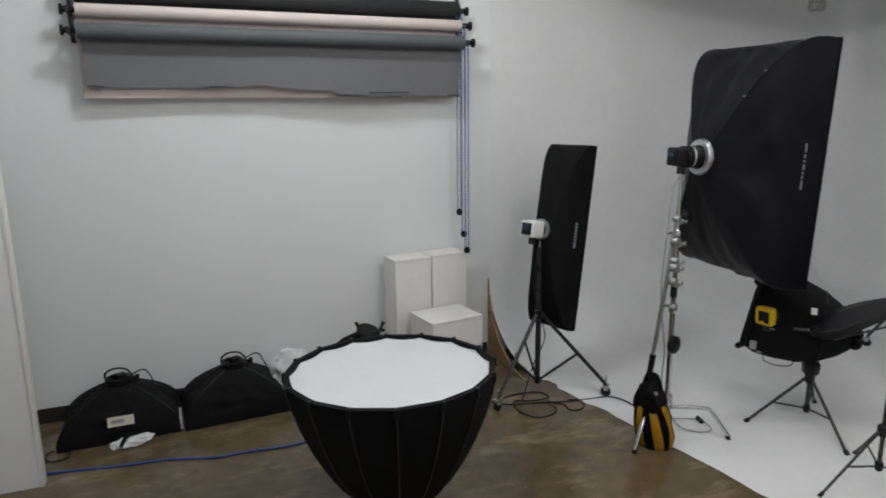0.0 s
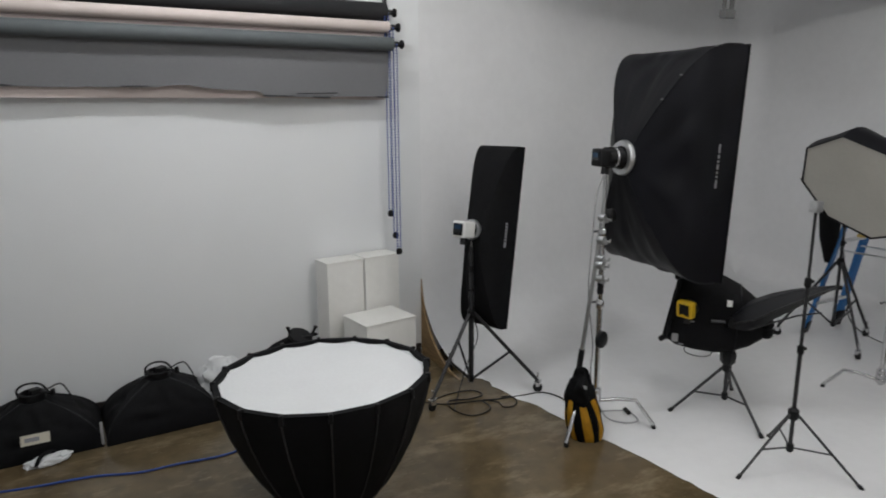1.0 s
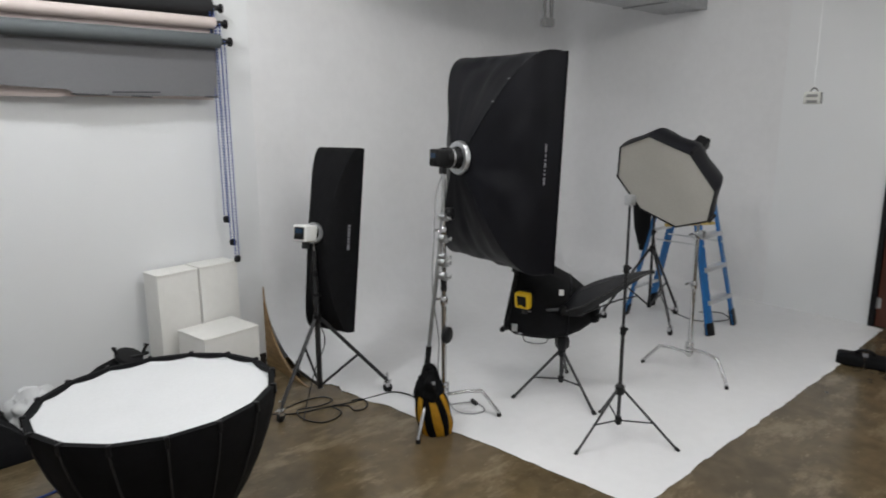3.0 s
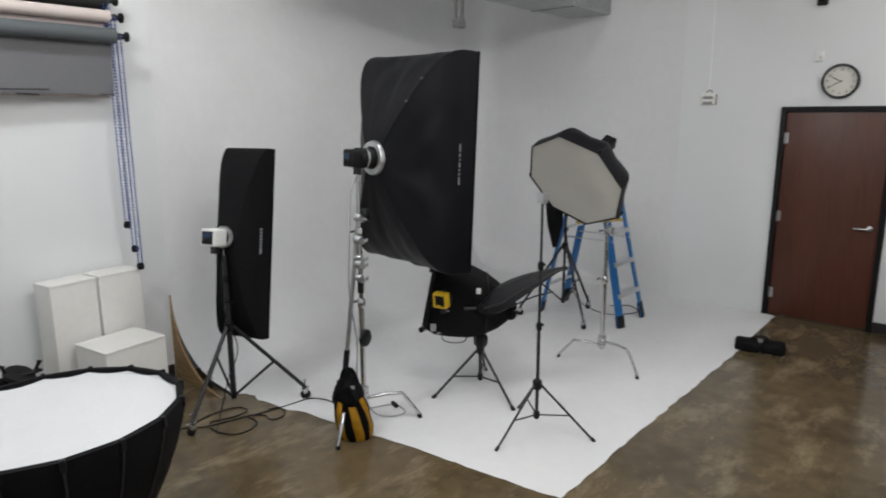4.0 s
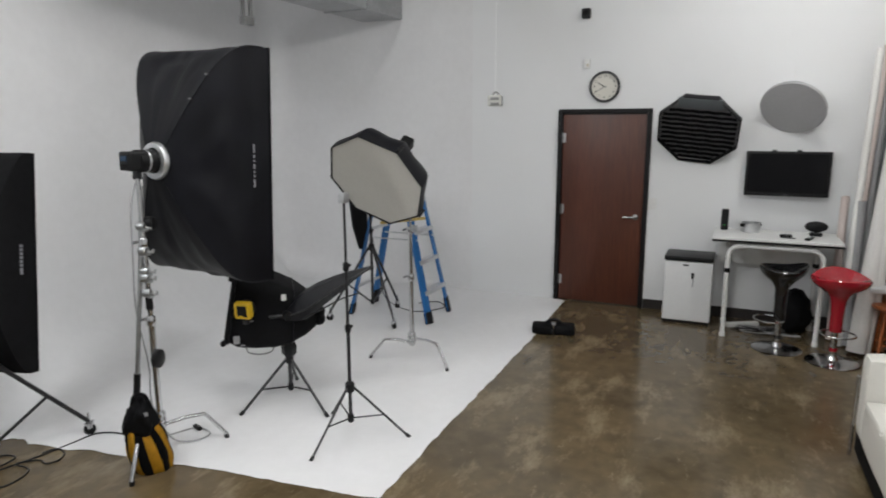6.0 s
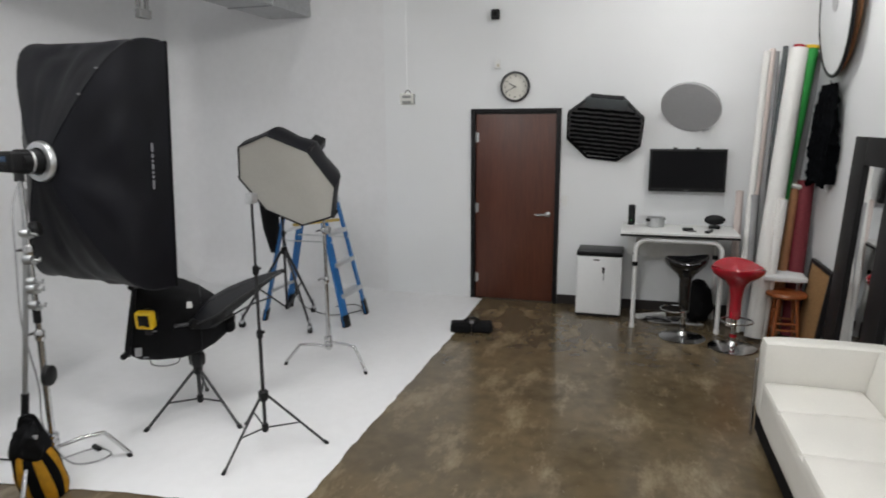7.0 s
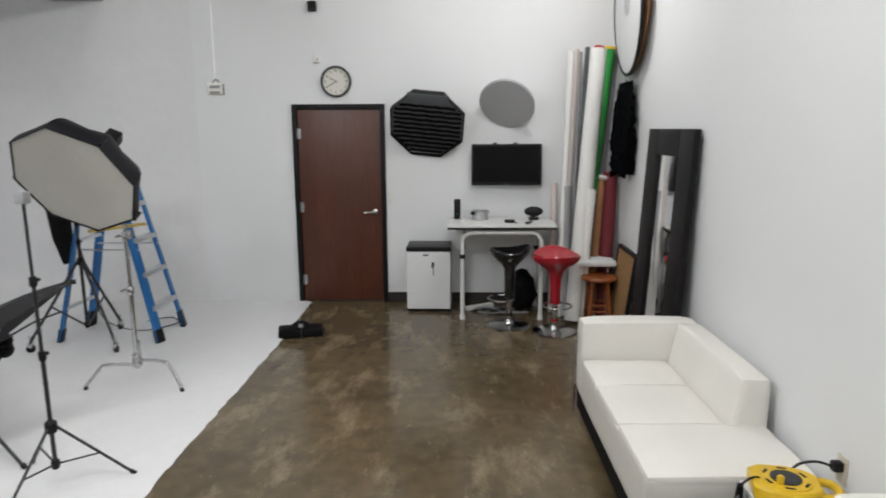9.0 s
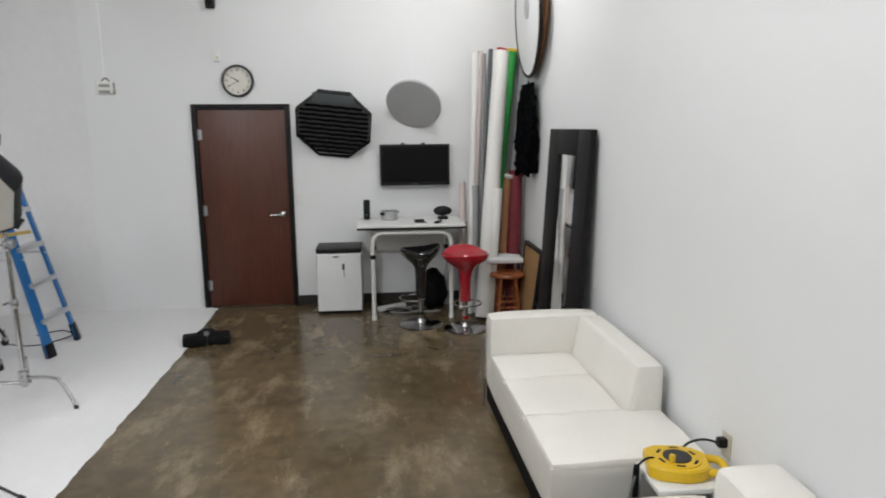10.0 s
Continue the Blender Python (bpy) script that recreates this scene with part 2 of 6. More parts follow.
bm = box(WEST_X - 0.2, WEST_X, SOFA_Y, ROLL_Y, 0, CEIL)
structure("wall_west", bm, M_WALL, "plain white painted wall closing the room", "wall")
DY0, DY1, DH = 0.0, -0.968, 2.10
bm = box(DOOR_X, DOOR_X + 0.2, DY0, BACK_Y + 0.2, 0, CEIL)
box(DOOR_X, DOOR_X + 0.2, SOFA_Y, DY1, 0, CEIL, bm=bm)
box(DOOR_X, DOOR_X + 0.2, DY1, DY0, DH, CEIL, bm=bm)
structure("wall_east", bm, M_WALL, "smooth white painted wall with a doorway", "wall")

for name, b in (("baseboard", (DOOR_X - 0.012, DOOR_X, SOFA_Y, DY1 - 0.002, 0, 0.105)),
                ("baseboard", (WEST_X, 3.17, ROLL_Y - 0.012, ROLL_Y, 0, 0.105)),
                ("baseboard", (WEST_X, DOOR_X - 0.012, SOFA_Y, SOFA_Y + 0.012, 0, 0.105))):
    structure(name, box(*b, bevel=0.004), M_BASE, "dark brown rubber baseboard along the wall", "baseboard")


def cyclorama():
    R, x0 = 0.66, 3.19
    arc = [(ROLL_Y - R + R * math.sin(a), R - R * math.cos(a)) for a in [math.pi / 2 * i / 20 for i in range(21)]]
    sect = [(y, z + 0.004) for y, z in arc] + [(ROLL_Y - 0.001, 0.004)]
    slant = (BACK_Y - ROLL_Y) / (DOOR_X - x0)
    # one sweep: along the slanting wall, round the corner, and dying away along the door wall
    r = 0.40
    p0, p1, p2 = Vector((DOOR_X - r, BACK_Y - slant * r)), Vector((DOOR_X, BACK_Y)), Vector((DOOR_X, BACK_Y - r))
    path = [(Vector((x0 + (DOOR_X - r - x0) * i / 12, ROLL_Y + slant * (DOOR_X - r - x0) * i / 12)), R) for i in range(12)]
    path += [((1 - f) ** 2 * p0 + 2 * f * (1 - f) * p1 + f * f * p2, R * (1 - 0.45 * math.sin(math.pi * min(1, f * 1.2) / 2))) for f in [i / 18 for i in range(19)]]
    path += [(Vector((DOOR_X, BACK_Y - r - (BACK_Y - r - 1.0) * f)), 0.004 + R * 0.55 * (1 - f) ** 1.2) for f in [i / 16 for i in range(1, 17)]]
    bm = bmesh.new()
    rows = []
    for i, (p, rr) in enumerate(path):
        d = path[min(i + 1, len(path) - 1)][0] - path[max(i - 1, 0)][0]
        n = Vector((d.y, -d.x)).normalized()
        n = -n if n.dot(Vector((5, 0)) - p) < 0 else n
        row = []
        for a in [math.pi / 2 * k / 16 for k in range(17)]:
            q = p + n * (0.002 + rr - rr * math.sin(a))
            row.append(bm.verts.new((q.x, q.y, 0.0065 + rr - rr * math.cos(a))))
        q = p + n * 0.002
        row.append(bm.verts.new((q.x, q.y, CEIL - 0.002)))
        rows.append(row)
    for a, b in zip(rows, rows[1:]):
        for k in range(17):
            bm.faces.new((a[k], b[k], b[k + 1], a[k + 1]))
    ob = structure("cyclorama_cove", bm, M_CYC, "white painted curved cove joining studio floor and walls", "cyclorama", True)
    bm = bmesh.new()
    a = [bm.verts.new((x0 - 0.012, y, z)) for y, z in sect]
    b = [bm.verts.new((x0 + 0.006, y, z)) for y, z in sect]
    bm.faces.new(a)
    bm.faces.new(list(reversed(b)))
    for k in range(len(sect)):
        j = (k + 1) % len(sect)
        bm.faces.new((a[k], b[k], b[j], a[j]))
    part("plywood_rib", bm, M_PLY, ob, "raw plywood end of the cove", False)
    # the painted floor, with its ragged brushed edge
    rnd = random.Random(4)
    edge = []
    west = [(3.25, 2.40), (3.35, 2.30), (3.37, 2.22), (3.335, 2.13), (3.37, 2.03), (3.39, 1.83), (3.44, 1.70), (3.46, 1.50), (3.48, 1.32), (3.52, 1.12), (3.57, 0.82), (3.61, 0.49), (3.67, -0.05), (3.70, -0.17)]
    south = [(3.70, -0.17), (5.17, -0.165), (6.55, -0.175), (7.94, -0.145), (DOOR_X, -0.01)]
    for line in (west, south):
        for p, q in zip(line, line[1:]):
            n = max(2, int(math.hypot(q[0] - p[0], q[1] - p[1]) / 0.04))
            drift = 0
            for i in range(n):
                t = i / n
                drift = 0.6 * drift + rnd.uniform(-0.006, 0.006)
                edge.append((p[0] + (q[0] - p[0]) * t + drift * 0.8, p[1] + (q[1] - p[1]) * t + drift))
    edge += [(DOOR_X, 0.0), (DOOR_X, BACK_Y - 0.66)]
    bm = bmesh.new()
    top = [bm.verts.new((x, y, 0.005)) for x, y in edge]
    bm.faces.new(top)
    bmesh.ops.triangulate(bm, faces=bm.faces)
    structure("painted_floor", bm, M_CYC, "white painted studio floor with a ragged brushed edge", "floor")


cyclorama()

# panel that stands near the softboxes
t = thing("panel", "tall white flat panel standing on the floor", "panel", (0, 2.13, 0))
part("board", box(-1.3, -0.02, 0.004, 0.066, 0.0, 1.92, 0.004), M_WALL, t)
part("edge_strip", box(-0.02, 0.0, 0.0, 0.07, 0, 1.93, 0.005), M_PED, t)
part("top_strip", box(-1.3, -0.02, 0.0, 0.07, 1.92, 1.93, 0.003), M_PED, t)


def door():
    d = thing("door_1", "closed reddish-brown mahogany veneer door in a dark frame", "door", (DOOR_X, (DY0 + DY1) / 2, 0), kind="structure")
    w = (DY0 - DY1) / 2
    for s in (-1, 1):
        part("door_jamb", box(-0.03, 0.16, s * (w - 0.048), s * w, 0, DH, 0.004), M_FRAME, d, "dark painted jamb")
    part("door_head", box(-0.03, 0.16, -w + 0.048, w - 0.048, DH - 0.05, DH, 0.004), M_FRAME, d, "dark painted head")
    leaf = part("door_leaf", box(0.0, 0.045, -w + 0.052, w - 0.052, 0.012, DH - 0.054, 0.003), M_DOOR, d, "mahogany veneer leaf")
    for z in (0.24, 1.03, 1.80):
        hinge = tube([(-0.008, w - 0.052, z - 0.055), (-0.008, w - 0.052, z + 0.055)], 0.009, 10)
        box(-0.004, 0.002, w - 0.085, w - 0.05, z - 0.05, z + 0.05, bm=hinge)
        part("hinge", hinge, M_ZINC, leaf, "steel hinge")
    y = -w + 0.12
    hb = lathe([(0.031, 0), (0.031, 0.008), (0.026, 0.014), (0.012, 0.018), (0.012, 0.05)], 20, m=aim((0, y, 0.98), (-1, 0, 0)))
    tube(spline([(-0.05, y, 0.98), (-0.055, y + 0.03, 0.98), (-0.05, y + 0.12, 0.975)], 5), 0.011, 10, bm=hb)
    part("door_handle", hb, M_CHROME, leaf, "brushed lever handle")


door()


def ceiling_light(x, y, z, power):
    t = thing("ceiling_light", "unseen white fluorescent ceiling fixture with a bright lens", "ceiling light", (x, y, z), group="ceiling lights")
    bm = box(-0.62, 0.62, -0.16, 0.16, 0.02, 0.09, 0.01)
    part("housing", bm, M_WHITE, t)
    for s in (-0.5, 0.5):
        part("hanger", tube([(s, 0, 0.09), (s, 0, CEIL - z)], 0.006, 6), M_ZINC, t)
    part("lens", box(-0.6, 0.6, -0.14, 0.14, 0.0, 0.018, 0.004), M_FIXT, t, "glowing lens")
    tint = (0.965, 0.99, 1.0) if x < 2 else (1.0, 0.985, 0.945)
    li = bpy.data.lights.new("tube_glow", "POINT")
    li.shadow_soft_size, li.energy, li.color = 0.12, power * 0.72, tint
    new("tube_glow", li).matrix_basis = pose(x, y, z - 0.13)
    li = bpy.data.lights.new("lens_light", "AREA")
    li.shape, li.size, li.size_y, li.energy, li.color = "RECTANGLE", 1.2, 0.2, power * 0.135, tint
    new("lens_light", li).matrix_basis = pose(x, y, z - 0.02)


for lamp in LAMPS:
    ceiling_light(*lamp)


def duct():
    t = thing("air_duct", "galvanised rectangular air duct under the ceiling", "air duct", (0, 0, 0))
    y0, y1, z0, z1 = 1.88, 2.40, 3.14, 3.55
    part("trunk", box(4.4, DOOR_X - 0.002, y0, y1, z0, z1, 0.004), M_ZINC, t)
    for x in (7.2, 6.0, 4.8):
        c = box(x - 0.015, x + 0.015, y0 - 0.012, y1 + 0.012, z0 - 0.012, z1 + 0.012)
        part("flange", c, M_ZINC, t)
    part("hanger_strap", box(5.0, 5.03, y0 - 0.015, y0 - 0.013, z0, CEIL), M_ZINC, t)
    part("hanger_strap", box(5.0, 5.03, y1 + 0.013, y1 + 0.015, z0, CEIL), M_ZINC, t)
    p = thing("ceiling_bracket", "grey steel twin-rod bracket hanging from the ceiling", "bracket", (5.57, 2.10, 2.785))
    for s in (-0.045, 0.045):
        part("rod", box(s - 0.012, s + 0.012, -0.012, 0.012, 0.0, CEIL - 2.785), M_STEELG, p)
    part("foot_plate", box(-0.06, 0.06, -0.03, 0.03, 0, 0.07, 0.005), M_STEELG, p)


duct()


# ---- lighting gear ----
def rib_curve(v, bow):
    """How far out a bent rod is at v of its way from the ring to the mouth."""
    return 1 - (1 - v) ** (1 + 3.2 * bow)


def soft_shell(w, h, depth, ring=0.09, sides=4, bow=0.35, lip=0.05, n=10, crease=0.0):
    """A rod-tensioned softbox shell, ring at z = -depth, mouth at z = 0, front edge at z = lip."""
    bm = bmesh.new()
    if sides == 4:
        corners = [(-w / 2, -h / 2), (w / 2, -h / 2), (w / 2, h / 2), (-w / 2, h / 2)]
    else:
        corners = [(w / 2 * math.cos(2 * math.pi * (k + 0.5) / sides), h / 2 * math.sin(2 * math.pi * (k + 0.5) / sides)) for k in range(sides)]
    m = 10 if not crease else 18
    rim = []
    for i, p in enumerate(corners):
        q = corners[(i + 1) % len(corners)]
        for k in range(m):
            t = k / m
            rim.append(((p[0] + (q[0] - p[0]) * t, p[1] + (q[1] - p[1]) * t), abs(2 * t - 1)))
    rows = []
    for j in range(n + 1):
        v = j / n
        row = []
        for (x, y), rib in rim:
            a = math.atan2(y / h, x / w)
            cx, cy = ring * math.cos(a), ring * math.sin(a)
            s = rib_curve(v, bow * (0.70 + 0.30 * rib)) * (1 + 0.022 * noise.noise(Vector((x * 5, y * 5, v * 4))) * math.sin(math.pi * v) * (1 - 0.7 * rib))
            fold = crease * math.sin(math.pi * min(1, v * 1.1)) * (1 - rib ** 4) * (noise.noise(Vector((x * 9 - y * 4, y * 3 + x * 2, v * 5))) + 0.6 * noise.noise(Vector((x * 17, y * 11, v * 9 + 4))))
            out = Vector((x, y)).normalized() * fold
            row.append(bm.verts.new((cx + (x - cx) * s + out.x, cy + (y - cy) * s + out.y, -depth * (1 - v) - fold * 0.6)))
        rows.append(row)
    rows.append([bm.verts.new((x, y, lip)) for (x, y), rib in rim])
    rows.append([bm.verts.new((x * 0.985, y * 0.985, lip)) for (x, y), rib in rim])
    rows.append([bm.verts.new((x * 0.985, y * 0.985, 0.0)) for (x, y), rib in rim])
    c = len(rim)
    for a, b in zip(rows, rows[1:]):
        for k in range(c):
            bm.faces.new((a[k], a[(k + 1) % c], b[(k + 1) % c], b[k]))
    bm.faces.new(list(reversed(rows[0])))
    return bm


def front_sheet(w, h, sides=4, z=0.012, sag=0.0):
    bm = bmesh.new()
    if sides == 4:
        pts = [(-w / 2, -h / 2), (w / 2, -h / 2), (w / 2, h / 2), (-w / 2, h / 2)]
    else:
        pts = [(w / 2 * math.cos(2 * math.pi * (k + 0.5) / sides), h / 2 * math.sin(2 * math.pi * (k + 0.5) / sides)) for k in range(sides)]
    lo = [bm.verts.new((x * 0.975, y * 0.975, z - 0.006)) for x, y in pts]
    hi = [bm.verts.new((x * 0.975, y * 0.975, z)) for x, y in pts]
    bm.faces.new(hi)
    bm.faces.new(list(reversed(lo)))
    for k in range(len(pts)):
        j = (k + 1) % len(pts)
        bm.faces.new((lo[k], lo[j], hi[j], hi[k]))
    return bm


def placed(bm, m):
    bmesh.ops.transform(bm, matrix=m, verts=bm.verts)
    return bm


def speed_ring(parent, m, r=0.085, mat=None):
    part("speed_ring", placed(lathe([(r * 0.72, -0.03), (r, -0.03), (r * 1.06, -0.015), (r * 1.06, 0.0), (r * 0.9, 0.015), (r * 0.72, 0.015), (r * 0.72, -0.03)], 28, cap=False), m), mat or M_ALU, parent, "cast metal speed ring")


def side_mark(m, w, depth, bow, v, y):
    """A place on the shell's -x side, text along local y, facing out."""
    p = Vector((-w / 2 * rib_curve(v, bow), y, -depth * (1 - v)))
    q = Vector((-w / 2 * rib_curve(v + 0.05, bow), y, -depth * (0.95 - v)))
    tang = (q - p).normalized()
    out = tang.cross(Vector((0, 1, 0)))
    if out.x > 0:
        out = -out
    xx = Vector((0, 1, 0)).cross(out)
    r = Matrix((xx, Vector((0, 1, 0)), out)).transposed().to_4x4()
    return m @ Matrix.Translation(p + out * 0.012) @ r


def bars(parent, m, lengths, height=0.03, gap=0.012):
    """Plain bars in the place of a printed mark, running along local y."""
    y = 0.0
    for ln in lengths:
        part("printed_mark", placed(box(-height / 2, height / 2, y, y + ln, 0, 0.002), m), M_LETTER, parent, "pale grey printed mark")
        y += ln + gap


def word(parent, text, m, size, mat):
    cu = bpy.data.curves.new("lettering", "FONT")
    cu.body, cu.size, cu.extrude, cu.align_x, cu.align_y = text, size, 0.001, "CENTER", "CENTER"
    tmp = bpy.data.objects.new("lettering", cu)
    scene.collection.objects.link(tmp)
    bpy.context.view_layer.update()
    me = bpy.data.meshes.new_from_object(tmp.evaluated_get(bpy.context.evaluated_depsgraph_get()))
    bpy.data.objects.remove(tmp)
    me.transform(m)
    me.materials.clear()
    me.materials.append(mat)
    ob = new("lettering", me)
    ob.parent = parent
    return ob


def tripod(t, feet, top, collar=0.5, brace=0.16, r=0.011, mat=None, leg_r=0.009, pole_r=(0.0135, 0.011, 0.009), casters=False, sections=3):
    """A light stand: three legs from a collar, braces to the pole, a telescopic pole. Feet in local coordinates, pole at the origin."""
    mat = mat or M_STEEL
    zs = [brace - 0.03] + [collar + (top - collar) * k / sections for k in range(1, sections + 1)]
    for k in range(sections):
        part("pole_section", tube([(0, 0, zs[k]), (0, 0, zs[k + 1])], pole_r[min(k, 2)], 10), mat, t)
        if k < sections - 1:
            b = lathe([(0.015, -0.026), (0.0185, -0.018), (0.0185, 0.018), (0.013, 0.026)], 12, m=Matrix.Translation((0, 0, zs[k + 1])))
            tube([(0.015, 0, zs[k + 1]), (0.034, 0, zs[k + 1])], 0.005, 6, bm=b)
            tube([(0.034, 0, zs[k + 1]), (0.044, 0, zs[k + 1])], 0.010, 8, bm=b)
            part("clamp", b, M_PLAST, t)
    part("collar", lathe([(0.024, -0.03), (0.03, -0.02), (0.03, 0.025), (0.02, 0.035)], 14, m=Matrix.Translation((0, 0, collar))), M_PLAST, t)
    for f in feet:
        f = Vector((f[0], f[1], 0.012 if not casters else 0.09))
        d = Vector((f.x, f.y, 0)).normalized()
        a = Vector((0, 0, collar)) + d * 0.025
        leg = part("leg", tube([a, f], leg_r, 8), mat, t)
        mid = a.lerp(f, 0.56)
        part("brace", tube([Vector((0, 0, brace)) + d * 0.018, mid], leg_r * 0.7, 6), mat, t)
        if casters:
            c = lathe([(0.03, -0.011), (0.036, -0.008), (0.036, 0.008), (0.03, 0.011)], 18, m=aim((f.x, f.y, 0.037), d.cross(Vector((0, 0, 1)))))
            cast = part("caster_wheel", c, M_PLAST, leg, "rubber caster wheel")
            fork = box(-0.02, 0.02, -0.018, 0.018, 0.045, 0.085, 0.004, m=Matrix.Translation((f.x, f.y, 0)))
            tube([(f.x, f.y, 0.08), (f.x, f.y, 0.15)], 0.008, 8, bm=fork)
            box(-0.035, 0.035, -0.006, 0.006, 0.08, 0.088, 0.0, m=Matrix.Translation((f.x, f.y, 0)), bm=fork)
            part("caster_fork", fork, M_CHROME, leg, "chrome caster fork")
        else:
            part("rubber_foot", tube([f + Vector((0, 0, 0.012)) - d * 0.012, f + d * 0.012 - Vector((0, 0, 0.009))], leg_r * 1.5, 8), M_PLAST, leg)
    part("hub", lathe([(0.017, brace - 0.025), (0.021, brace - 0.018), (0.021, brace + 0.018), (0.016, brace + 0.025)], 12), M_PLAST, t)
    part("spigot", tube([(0, 0, top), (0, 0, top + 0.045)], 0.008, 8), M_CHROME, t)


def c_stand(t, feet, top, hub=0.16):
    """A chromed century stand: three bent legs on a hub, a tall riser. Feet in local coordinates."""
    for k, f in enumerate(feet):
        f = Vector((f[0], f[1], 0))
        d = f.normalized()
        h = hub + 0.035 * k
        end = f.length
        knee = d * (end - 0.11)
        pts = [d * 0.02 + Vector((0, 0, h)), knee * 0.55 + Vector((0, 0, h + 0.02)), knee * 0.95 + Vector((0, 0, h + 0.02)), knee * 1.03 + Vector((0, 0, h - 0.005)), f + Vector((0, 0, 0.025))]
        leg = part("leg", tube(pts, 0.0125, 10), M_CHROME, t, "bent chrome leg")
        part("rubber_foot", tube([f + Vector((0, 0, 0.03)) - d * 0.006, f + Vector((0, 0, 0.001))], 0.015, 8), M_PLAST, leg)
        part("leg_socket", lathe([(0.03, -0.016), (0.034, -0.01), (0.034, 0.01), (0.03, 0.016)], 16, m=Matrix.Translation((0, 0, h))), M_CHROME, t)
    n = 3
    z0 = hub - 0.03
    zs = [z0, 0.62 * top / 1.0 if top < 1.1 else top * 0.5, top * 0.78, top]
    for k in range(n):
        part("riser", tube([(0, 0, zs[k]), (0, 0, zs[k + 1])], (0.0175, 0.015, 0.0125)[k], 12), M_CHROME, t)
        if k < n - 1:
            b = lathe([(0.022, -0.03), (0.026, -0.022), (0.026, 0.022), (0.02, 0.03)], 14, m=Matrix.Translation((0, 0, zs[k + 1])))
            tube([(0, 0.02, zs[k + 1]), (0, 0.055, zs[k + 1])], 0.006, 6, bm=b)
            box(-0.03, 0.03, 0.05, 0.06, zs[k + 1] - 0.008, zs[k + 1] + 0.008, 0.003, bm=b)
            part("riser_knob", b, M_CHROME, t)


def strobe(name, t, m, body, length=0.17, r=0.055, screen=True):
    """A monolight whose lamp end is local +z at the origin of m."""
    b = box(-r, r, -r, r, -length, -0.025, 0.016, 3)
    head = part(name, placed(b, m), body, t)
    part("bezel", placed(lathe([(r * 0.95, -0.03), (r * 1.02, -0.02), (r * 1.02, 0.0), (r * 0.9, 0.01)], 24), m), M_PLAST if body is not M_PLAST else M_ALU, head)
    if screen:
        part("control_panel", placed(box(-r * 0.72, r * 0.72, -r * 0.72, r * 0.72, -length - 0.004, -length + 0.002, 0.004), m), M_PLAST, head, "black control panel")
        part("display", placed(box(-r * 0.5, r * 0.5, r * 0.02, r * 0.55, -length - 0.007, -length - 0.003), m), M_SCREEN, head, "blue lit display")
        for k in (-0.3, 0.1, 0.4):
            part("dial", placed(lathe([(0.007, 0), (0.007, 0.008)], 10), m @ Matrix.Translation((k * r, -r * 0.4, -length - 0.011))), M_PLAST, head)
    part("bracket", placed(box(-0.02, 0.02, -r - 0.05, -r + 0.002, -length * 0.62, -length * 0.38, 0.004), m), M_STEEL, head)
    return head


